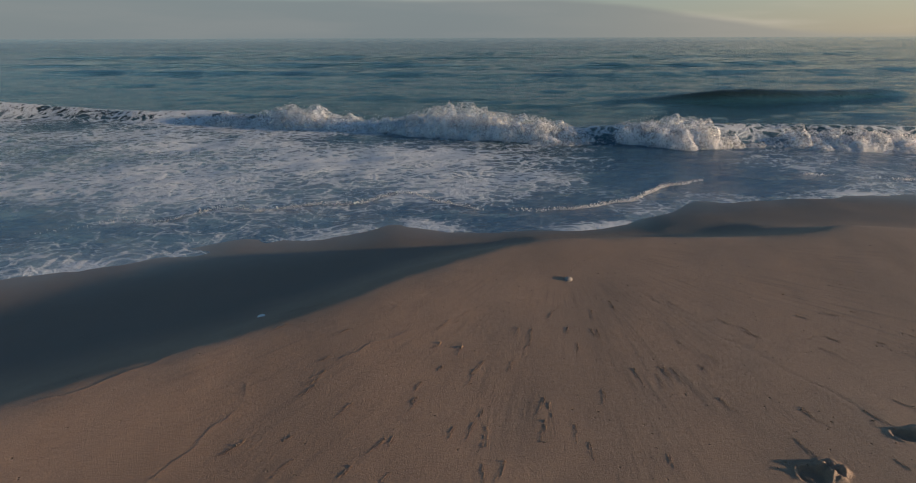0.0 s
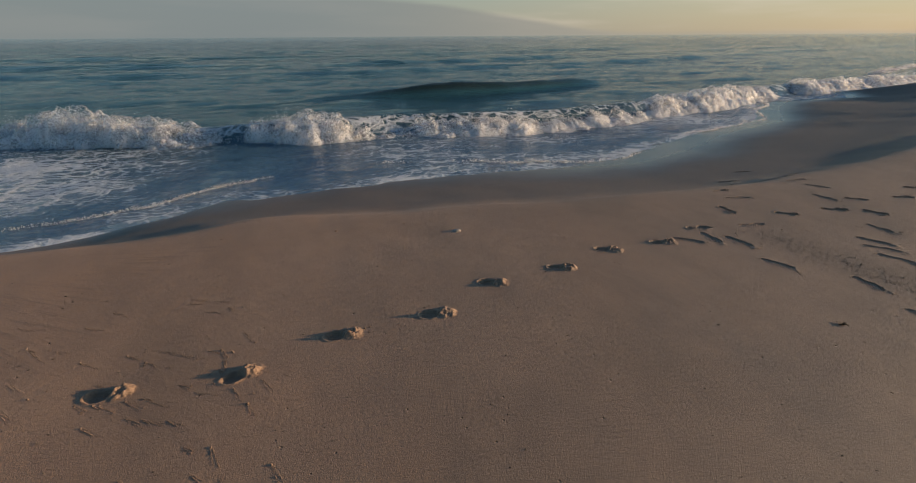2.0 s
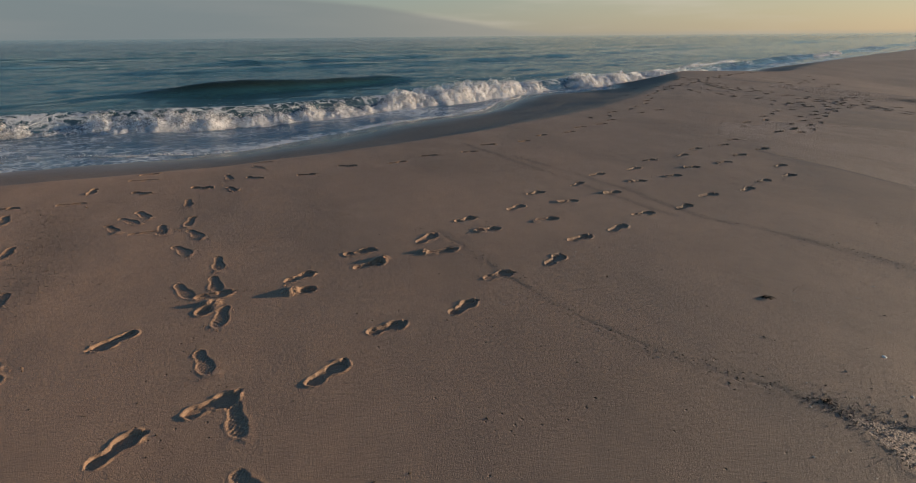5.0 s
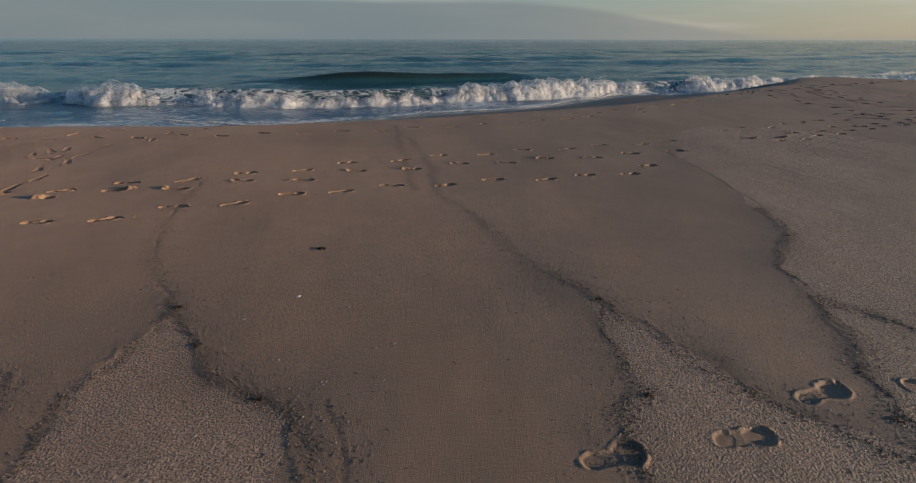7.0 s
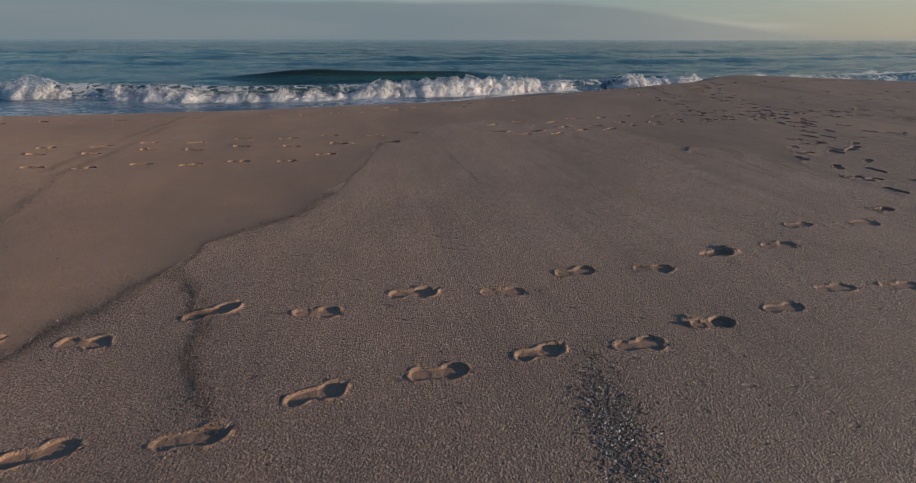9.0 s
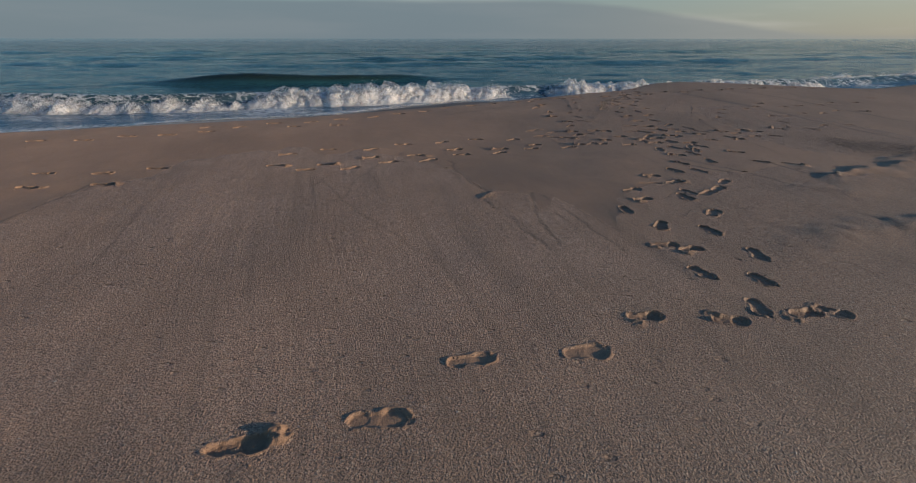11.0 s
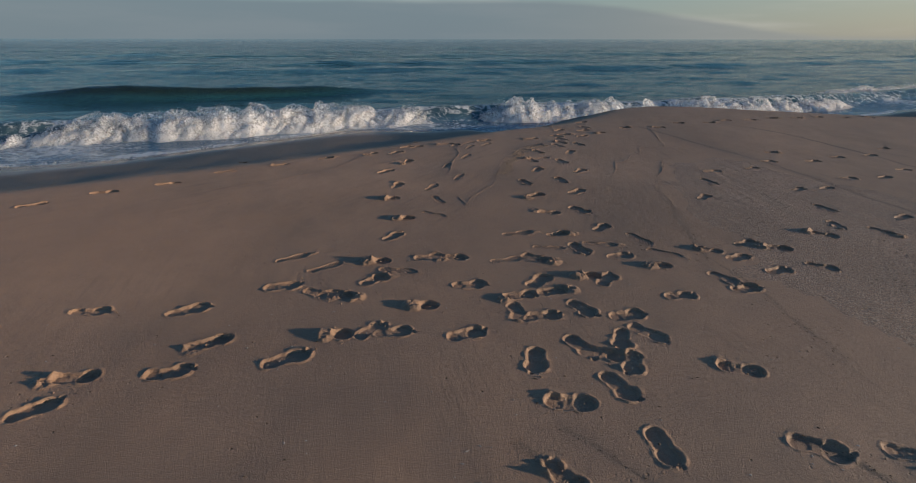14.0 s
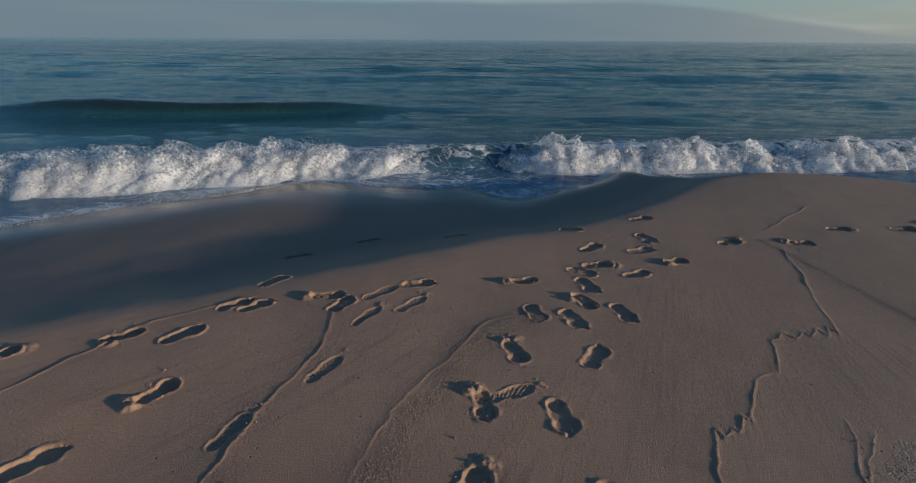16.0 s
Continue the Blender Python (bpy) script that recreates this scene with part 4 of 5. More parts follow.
    far = ease(np.hypot(u * size / (0.25 if sort < 2 else 0.275), v * size / (0.15 if sort < 2 else 0.18)), 0.8, 1.0)
    return -deep * hole * (1 - far), up * (1 - far)


def graded(lo, hi, fine, far_lo, far_hi, growth=1.12):
    """Even steps from lo to hi, and growing ones to the far ends."""
    n = int(round((hi - lo) / fine))
    mid = lo + fine * np.arange(n + 1)
    a, step, left = lo, fine, []
    while a > far_lo:
        step *= growth
        a -= step
        left.append(a)
    b, step, right = mid[-1], fine, []
    while b < far_hi:
        step *= growth
        b += step
        right.append(b)
    return np.array(left[::-1] + list(mid) + right), len(left), n


def set_values(me, name, values):
    me.attributes.new(name, "FLOAT", "POINT").data.foreach_set("value", np.asarray(values, np.float32).ravel())


def mesh_from(name, verts, quads, mat, normals=None):
    me = bpy.data.meshes.new(name)
    quads = np.asarray(quads, np.int32)
    k = quads.shape[1]
    me.vertices.add(len(verts))
    me.vertices.foreach_set("co", np.asarray(verts, np.float32).ravel())
    me.loops.add(quads.size)
    me.loops.foreach_set("vertex_index", quads.ravel())
    me.polygons.add(len(quads))
    me.polygons.foreach_set("loop_start", np.arange(0, quads.size, k, dtype=np.int32))
    me.polygons.foreach_set("use_smooth", np.ones(len(quads), bool))
    me.update(calc_edges=True)
    me.validate()
    if normals is not None:
        me.normals_split_custom_set_from_vertices([tuple(q) for q in normals])
    me.materials.append(mat)
    return me


def build_beach():
    cell, sub = 0.06, 6
    gx, x_first, nx = graded(-6.0, 39.0, cell, -2500, 2500)
    gy, y_first, ny = graded(-5.4, 18.6, cell, -2500, 400)
    X, Y = np.meshgrid(gx, gy, indexing="ij")
    Z = land(X, Y)
    # which cells are pressed by which foot
    cx, cy = (gx[:-1] + gx[1:]) / 2, (gy[:-1] + gy[1:]) / 2
    owner = np.full((len(cx), len(cy)), -1, int)
    reach = np.full(owner.shape, 9.0)
    for k, (px, py, turn, sort) in enumerate(FOOTPRINTS):
        i0, i1 = np.searchsorted(cx, (px - 0.36, px + 0.36))
        j0, j1 = np.searchsorted(cy, (py - 0.36, py + 0.36))
        if i0 < x_first or j0 < y_first or i1 > x_first + nx or j1 > y_first + ny:
            continue
        bx, by = np.meshgrid(cx[i0:i1], cy[j0:j1], indexing="ij")
        c, s = math.cos(radians(turn)), math.sin(radians(turn))
        long, wide = ((0.26, 0.17), (0.27, 0.17), (0.29, 0.2))[sort]
        d = np.hypot(((bx - px) * c + (by - py) * s) / long, (-(bx - px) * s + (by - py) * c) / wide)
        m = (d < 1) & (d < reach[i0:i1, j0:j1])
        owner[i0:i1, j0:j1][m] = k
        reach[i0:i1, j0:j1][m] = d[m]
    # and which lie along a ridge or rill
    traces = [("wrack_ridge", "thin low ridge of sand under a line of weed", p) for p in WRACK.values()]
    traces += [("rill", "narrow rill cut by draining water in the sand", p) for p in RILLS.values()]
    traces += [("sand_ridge", "small crisp ridge of sand heaped by a wave's edge", p) for p in SCARPS.values()]
    wx, wy = np.meshgrid(cx[x_first:x_first + nx], cy[y_first:y_first + ny], indexing="ij")
    inner = owner[x_first:x_first + nx, y_first:y_first + ny]
    for k, (_, _, pts) in enumerate(traces):
        ax, ay = np.array(pts).T
        m = np.nonzero((wx > ax.min() - 0.3) & (wx < ax.max() + 0.3) & (wy > ay.min() - 0.3) & (wy < ay.max() + 0.3) & (inner < 0))
        d, _ = near_line(wx[m], wy[m], pts, 0.08, 0)
        hit = d < 0.11
        inner[m[0][hit], m[1][hit]] = len(FOOTPRINTS) + k
    # the sheet of sand, open where the footprints lie
    ids = np.arange(X.size).reshape(X.shape)
    quads = np.stack([ids[:-1, :-1], ids[1:, :-1], ids[1:, 1:], ids[:-1, 1:]], -1)
    dzx, dzy = np.gradient(Z, gx, axis=0), np.gradient(Z, gy, axis=1)
    nrm = np.stack([-dzx, -dzy, np.ones_like(Z)], -1)
    nrm /= np.linalg.norm(nrm, axis=-1, keepdims=True)
    grain, wrack = grain_mask(X, Y), np.zeros(X.shape)
    box = (X > 8) & (X < 33) & (Y > -5) & (Y < 14)
    wrack[box] = wrack_mask(X[box], Y[box])
    me = mesh_from("ground", np.stack([X, Y, Z], -1).reshape(-1, 3), quads[owner < 0].reshape(-1, 4), SAND, nrm.reshape(-1, 3))
    set_values(me, "grain", grain)
    set_values(me, "wrack", wrack)
    set_values(me, "damp", dampness(X, Y) * (1 - grain))
    for name, values in zip(("flow_across", "flow_along", "flow"), flow_field(X, Y)):
        set_values(me, name, values)
    tagged(new("ground", me), "brown damp sand beach sloping down to the sea", "sand", kind="structure")
    # fine cells under each foot
    ci, cj = np.nonzero(owner >= 0)
    f = np.arange(sub + 1) / sub
    fx = gx[ci][:, None, None] + (cell * f)[None, :, None] + 0 * f[None, None, :]
    fy = gy[cj][:, None, None] + (cell * f)[None, None, :] + 0 * f[None, :, None]

    def pressed(x, y):
        z = land(x, y)
        dip, heave = np.zeros(x.shape), np.zeros(x.shape)
        mx, my = x[:, 0, 0], y[:, 0, 0]
        for k, (px, py, turn, sort) in enumerate(FOOTPRINTS):
            near = np.nonzero((np.abs(mx - px) < 0.42) & (np.abs(my - py) < 0.42))[0]
            if len(near):
                a, b = print_shape(x[near], y[near], px, py, turn, sort, k)
                dip[near] = np.minimum(dip[near], a)
                heave[near] = np.maximum(heave[near], b)
        return z + dip + heave * np.clip(1 + dip / 0.02, 0.25, 1)

    fz = pressed(fx, fy)
    eps = 0.006
    ex = (pressed(fx + eps, fy) - pressed(fx - eps, fy)) / (2 * eps)
    ey = (pressed(fx, fy + eps) - pressed(fx, fy - eps)) / (2 * eps)
    # meet the coarse cells along shared edges
    free = owner < 0
    Zc = lambda a, b: Z[ci + a, cj + b]
    edges = (((-1, 0), (0, slice(None)), (0, 0), (0, 1)), ((1, 0), (sub, slice(None)), (1, 0), (1, 1)),
             ((0, -1), (slice(None), 0), (0, 0), (1, 0)), ((0, 1), (slice(None), sub), (0, 1), (1, 1)))
    for (di, dj), where, p, q in edges:
        m = free[ci + di, cj + dj]
        line = Zc(*p)[:, None] * (1 - f) + Zc(*q)[:, None] * f
        gxl = dzx[ci + p[0], cj + p[1]][:, None] * (1 - f) + dzx[ci + q[0], cj + q[1]][:, None] * f
        gyl = dzy[ci + p[0], cj + p[1]][:, None] * (1 - f) + dzy[ci + q[0], cj + q[1]][:, None] * f
        sel = (slice(None),) + where
        fz[sel] = np.where(m[:, None], line, fz[sel])
        ex[sel] = np.where(m[:, None], gxl, ex[sel])
        ey[sel] = np.where(m[:, None], gyl, ey[sel])
    # corners that any coarse cell touches keep the sheet's own height
    for a in (0, 1):
        for b in (0, 1):
            touch = np.zeros(len(ci), bool)
            for da in (-1, 0):
                for db in (-1, 0):
                    touch |= free[ci + a + da, cj + b + db]
            s = (slice(None), a * sub, b * sub)
            fz[s] = np.where(touch, Zc(a, b), fz[s])
            ex[s] = np.where(touch, dzx[ci + a, cj + b], ex[s])
            ey[s] = np.where(touch, dzy[ci + a, cj + b], ey[s])
    norm = np.stack([-ex, -ey, np.ones_like(ex)], -1)
    norm /= np.linalg.norm(norm, axis=-1, keepdims=True)
    fg, fw = grain_mask(fx, fy), wrack_mask(fx, fy)
    fg = fg * (1 - 0.9 * ease(np.abs(fz - land(fx, fy)), 0.0006, 0.0035))     # trodden sand is smooth
    run = list(flow_field(fx, fy))
    damp = dampness(fx, fy) * (1 - grain_mask(fx, fy))
    run[2] = run[2] * (1 - ease(np.abs(fz - land(fx, fy)), 0.001, 0.005))
    own = owner[ci, cj]
    sides = np.arange((sub + 1) ** 2).reshape(sub + 1, sub + 1)
    one = np.stack([sides[:-1, :-1], sides[1:, :-1], sides[1:, 1:], sides[:-1, 1:]], -1).reshape(-1, 4)
    names = ("bare_footprint", "shoe_print", "deep_footprint")
    halves = (("heel_mark", "toe_mark"), ("heel_mark", "sole_mark"), ("pushed_mound", "hollow"))
    labels = ("print of a bare foot pressed into {} sand", "print of a ridged shoe sole in {} sand", "deep footprint with a pushed-up mound in {} sand")

    def piece(name, mine, at):
        """The fine cells given, welded into one mesh round the place at."""
        pts = np.stack([fx[mine], fy[mine], fz[mine]], -1).reshape(-1, 3)
        key = np.round((pts[:, :2] - (gx[x_first], gy[y_first])) / (cell / sub)).astype(np.int64)
        _, first, back = np.unique(key[:, 0] * 100000 + key[:, 1], return_index=True, return_inverse=True)
        faces = back.reshape(-1)[(one[None] + (np.arange(len(mine)) * (sub + 1) ** 2)[:, None, None]).reshape(-1, 4)]
        me = mesh_from(name, pts[first] - at, faces, SAND, norm[mine].reshape(-1, 3)[first])
        set_values(me, "grain", fg[mine].ravel()[first])
        set_values(me, "wrack", fw[mine].ravel()[first])
        set_values(me, "damp", damp[mine].ravel()[first])
        for word, values in zip(("flow_across", "flow_along", "flow"), run):
            set_values(me, word, values[mine].ravel()[first])
        return new(name, me)

    for k, (px, py, turn, sort) in enumerate(FOOTPRINTS):
        mine = np.nonzero(own == k)[0]
        if not len(mine):
            continue
        at = np.array([px, py, float(land(np.array([px]), np.array([py]))[0])])
        dry = fg[mine].mean() > 0.5
        top = tagged(new(names[sort]), labels[sort].format("pitted grey-brown" if dry else "smooth damp brown"), "footprint", "footprints on the beach")
        top.location = at
        fore = (gx[ci[mine]] + cell / 2 - px) * math.cos(radians(turn)) + (gy[cj[mine]] + cell / 2 - py) * math.sin(radians(turn)) > -0.02
        for name, some in zip(halves[sort], (mine[~fore], mine[fore])):
            if len(some):
                piece(name, some, at).parent = top
    for k, (name, label, pts) in enumerate(traces):
        mine = np.nonzero(own == len(FOOTPRINTS) + k)[0]
        if not len(mine):
            continue
        at = np.array([pts[0][0], pts[0][1], float(land(np.array([pts[0][0]]), np.array([pts[0][1]]))[0])])
        where, left, groups = {(ci[q], cj[q]): q for q in mine}, set(mine.tolist()), []
        while left:
            heap, some = [left.pop()], []
            while heap:
                q = heap.pop()
                some.append(q)
                for di, dj in ((1, 0), (-1, 0), (0, 1), (0, -1), (1, 1), (-1, -1), (1, -1), (-1, 1)):
                    other = where.get((ci[q] + di, cj[q] + dj))
                    if other in left:
                        left.remove(other)
                        heap.append(other)
            groups.append(np.array(sorted(some)))
        if len(groups) == 1:
            ob = piece(name, groups[0], at)
        else:
            ob = new(name)
            for some in groups:
                piece(name + "_stretch", some, at).parent = ob
        tagged(ob, label, name.replace("_", " "), "lines in the sand")
        ob.location = at


build_beach()


# ---- sea ----
white_water = smooth_curve([(-40, 0), (-11, 0), (-8, 0.3), (-5, 0.85), (3, 1), (6, 0.9), (9, 0.7), (12.5, 0.7), (14, 0.55), (16, 0.6), (18, 0.95), (24, 1), (25.5, 0.75), (27.5, 0.75), (29, 1), (35, 0.9), (38, 0.6), (46, 0.3), (300, 0)])


def swell(x, y):
    """Height of the sea over its level, where its foam lies, and where it rears up unbroken."""
    q = y - break_line(x)
    z, face = np.zeros_like(x), np.zeros_like(x)
    # the breaking wave: steep towards the land, long behind, glassy where it has not broken yet
    broken = np.clip(white_water(x), 0, 1)
    strength = np.clip(0.8 + 0.9 * fbm(x * 0.11, 0 * x, 3, 71), 0.45, 1.1)
    bow = q + 0.5 * fbm(x * 0.4, 0 * x, 2, 72)
    front = np.where(bow < 0, np.exp(-(bow / (0.36 + 0.15 * broken)) ** 2), np.exp(-(bow / 1.7) ** 2))
    tall = strength * (0.36 * broken + 0.66 * (1 - broken)) * (0.5 + 0.5 * ease(x, 44, 34)) * (0.75 + 0.25 * ease(x, -30, -14))
    z += tall * front
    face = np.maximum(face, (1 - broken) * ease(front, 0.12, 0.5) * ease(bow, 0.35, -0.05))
    # unbroken swells further out; the first rears up, its landward front painted dark
    for at, amp, width, seed in ((10.5, 0.52, 0.8, 81), (27, 0.35, 2.2, 82), (41, 0.38, 3.0, 83), (62, 0.4, 4.0, 84), (90, 0.4, 5.0, 85), (135, 0.4, 7.0, 86)):
        c = at + 3.0 * fbm(x * 0.05, 0 * x, 3, seed)
        if at < 20:
            env = ease(x, 27, 16) * ease(x, 3, 13) * np.clip(0.95 + 0.3 * fbm(x * 0.3, 0 * x, 3, seed + 20), 0.5, 1.15)
        else:
            env = np.clip(0.6 + 0.9 * fbm(x * 0.07, 0 * x, 2, seed + 20), 0, 1.2)
        d = q - c
        shape = np.where(d < 0, np.exp(-(d / (0.62 * width)) ** 2), np.exp(-(d / (1.7 * width)) ** 2))
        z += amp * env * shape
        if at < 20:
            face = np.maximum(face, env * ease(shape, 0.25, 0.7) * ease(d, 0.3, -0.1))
    out = ease(q, -1.0, 6.0)
    z += out * (0.16 * fbm(x * 0.22 - y * 0.08, y * 0.5, 4, 64)) * np.clip(1 - q / 900, 0.2, 1)
    z += (1 - out) * 0.05 * fbm(x * 0.9, y * 1.3, 4, 65)
    z += (1 - out) * 0.13 * ease(x, 12, 7)  # the wash runs higher up the beach here
    foam = np.where(q < 0.4, 0.06 + 0.34 * ease(x, 7, -3) + 0.6 * fbm(x * 0.3, y * 0.45, 4, 66), 0.0)
    foam = np.maximum(foam, np.exp(-((q + 0.2) / 0.5) ** 2) * 0.5 * strength * broken)
    foam = np.maximum(foam, np.exp(-((bow - 0.1) / 0.22) ** 2) * (1 - broken) * ease(x, -9, -6) * (0.05 + 0.5 * fbm(x * 1.1, y * 1.1, 3, 73)))
    foam = np.maximum(foam, 0.06 * np.exp(-((q - 1.6) / 1.6) ** 2) + 0.2 * fbm(x * 0.5, y * 0.7, 3, 67) * np.exp(-((q - 1.5) / 2) ** 2))
    return z, np.clip(foam, 0, 1), np.clip(face, 0, 1)


def build_sea():
    gx, _, _ = graded(-24, 48, 0.19, -4200, 4200, 1.09)
    gy, _, _ = graded(2.0, 38.0, 0.155, -2.0, 4400, 1.025)
    X, Y = np.meshgrid(gx, gy, indexing="ij")
    lift, foam, face = swell(X, Y)
    sand = land(X, Y)
    Z = SEA + lift
    depth = Z - sand
    edge = np.exp(-(depth / 0.05) ** 2)
    foam = np.maximum(foam, edge * (0.42 + 0.8 * fbm(X * 0.8, Y * 0.8, 2, 68)))
    Z = Z + 0.03 * foam * (0.5 + fbm(X * 2.5, Y * 2.5, 3, 69)) * ease(depth, 0.03, 0.2)
    ids = np.arange(X.size).reshape(X.shape)
    quads = np.stack([ids[:-1, :-1], ids[1:, :-1], ids[1:, 1:], ids[:-1, 1:]], -1)
    keep = (depth[:-1, :-1] > -0.3) & (Y[:-1, :-1] > berm_edge(X[:-1, :-1]) - 1)
    me = mesh_from("sea", np.stack([X, Y, Z], -1).reshape(-1, 3), quads[keep].reshape(-1, 4), WATER)
    set_values(me, "foam", np.clip(foam, 0, 1))
    set_values(me, "thin", ease(depth, 0.9, 0.05))
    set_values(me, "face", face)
    set_values(me, "near", ease(Y - break_line(X), 60, 5))
    tagged(new("water", me), "blue-green sea with low swell and lacy foam near shore", "sea", kind="structure")


build_sea()


def whitewater(x0, x1, seed, height, label, offset=0.0):
    """A tumbling crest of foam along the line where the waves break, with its spray as a part."""
    n, m = int((x1 - x0) / 0.05), 36
    s = np.linspace(x0, x1, n)
    c = np.linspace(0, 1, m)
    S, C = np.meshgrid(s, c, indexing="ij")
    ends = ease(S, x0, x0 + 2.0) * ease(S, x1, x1 - 2.0)
    h = height * ends * np.clip(0.85 + 0.6 * fbm(S * 0.7, 0 * S, 4, seed, 0.7), 0.55, 1.2) * (0.45 + 0.55 * np.clip(white_water(S), 0, 1))
    round_ = np.sin(np.pi * C) ** 0.8
    ids = np.arange(S.size).reshape(S.shape)
    quads = np.stack([ids[:-1, :-1], ids[1:, :-1], ids[1:, 1:], ids[:-1, 1:]], -1).reshape(-1, 4)
    base = np.array([(x0 + x1) / 2, float(break_line((x0 + x1) / 2)) + offset, SEA])
    top = new("breaking_wave")
    top.location = base
    tagged(top, label, "wave", "waves breaking along the shore")

    def layer(name, tall, shift, k):
        """One veil of foam of the tumbling crest."""
        across = -1.15 + 1.75 * C + 0.3 * fbm(S * 0.5, 0 * S, 3, seed + 5)
        puff = fbm(S * 1.7, C * 2.2, 3, seed + 17 + k, 0.55)
        curl = np.abs(fbm(S * 6.0, C * 7, 4, seed + 21 + k, 0.65)) * 2 - 0.3
        y = break_line(S) + offset + shift + across * (0.7 + 0.5 * ends) - (0.4 * puff + 0.16 * curl) * round_ * height
        x = S + (0.25 * fbm(S * 2.0, C * 3, 3, seed + 13 + k) + 0.05 * fbm(S * 13, C * 19, 2, seed + 14 + k)) * round_
        z = SEA - 0.08 + round_ * (tall * h - 0.08 * height) + round_ * h * (0.46 * puff + 0.12 * curl)
        me = mesh_from(name, np.stack([x, y, z], -1).reshape(-1, 3) - base, quads, FOAM)
        set_values(me, "solid", ease(C, 0.3, 0.0) * 0.7)
        set_values(me, "mist", round_ ** 3 * (0.5 + 0.5 * (tall - 0.7) / 0.45))
        new(name, me).parent = top
        return x, y, z

    x, y, z = layer("crest", 0.85, 0.0, 0)
    layer("foam_veil", 1.15, 0.12, 40)
    layer("foam_veil", 0.7, -0.15, 80)
    # froth over the whole crest, and spray thrown up in plumes
    r = np.random.RandomState(seed)
    plume = np.clip(0.45 + 3.0 * fbm(s * 1.5, 0 * s, 4, seed + 31, 0.7), 0.08, 2.4)

    def drops(name, per_metre, tallest, small, large):
        k = int((x1 - x0) * per_metre)
        i = r.randint(0, n, k)
        j = np.clip((m * r.beta(2.2, 2.4, k)).astype(int), 1, m - 2)
        keep = (h[i, j] > 0.1 * height) & (r.rand(k) < 0.25 + h[i, j] / height)
        i, j = i[keep], j[keep]
        k = len(i)
        up = r.exponential(tallest, k) * plume[i] * (0.2 + h[i, j]) - 0.02
        at = np.stack([x[i, j] + r.normal(0, 0.05, k) - 0.2 * up, y[i, j] + r.normal(0, 0.08, k) - 0.2 * up, z[i, j] + up], -1) - base
        size = (small + (large - small) * r.rand(k) ** 2) * (0.3 + 0.7 * np.exp(-up / 0.2))
        tetra = np.array([(1, 0, -0.6), (-0.5, 0.87, -0.6), (-0.5, -0.87, -0.6), (0, 0, 1.0)])
        tri = np.array([(0, 1, 3), (1, 2, 3), (2, 0, 3), (1, 0, 2)])
        a = r.uniform(0, 6.28, (k, 1))
        tx, ty = tetra[None, :, 0] * np.cos(a) - tetra[None, :, 1] * np.sin(a), tetra[None, :, 0] * np.sin(a) + tetra[None, :, 1] * np.cos(a)
        form = np.stack([tx, ty, np.broadcast_to(tetra[None, :, 2], tx.shape) * r.uniform(0.6, 1.4, (k, 1))], -1)
        verts = (at[:, None] + form * size[:, None, None]).reshape(-1, 3)
        me = mesh_from(name, verts, (tri[None] + 4 * np.arange(k)[:, None, None]).reshape(-1, 3), FOAM)
        set_values(me, "solid", np.ones(len(verts)))
        tagged(new(name, me), kind="stuff").parent = top

    drops("froth", 2300, 0.06, 0.006, 0.021)
    drops("spray", 900, 0.19, 0.003, 0.012)
    return top


whitewater(-11.5, 8.0, 202, 0.72, "tall white breaking wave throwing up spray")
whitewater(4.0, 16.0, 203, 0.58, "white foaming wave breaking near the sand")
whitewater(13.0, 26.5, 204, 0.68, "white tumbling wave breaking near the sand")
whitewater(26.0, 42.0, 205, 0.6, "small white breaker off the sand spit")
whitewater(40.0, 56.0, 206, 0.6, "far white breaker further up the beach", 2.0)
whitewater(70.0, 84.0, 207, 0.6, "distant white breaker further up the beach", 0.0)


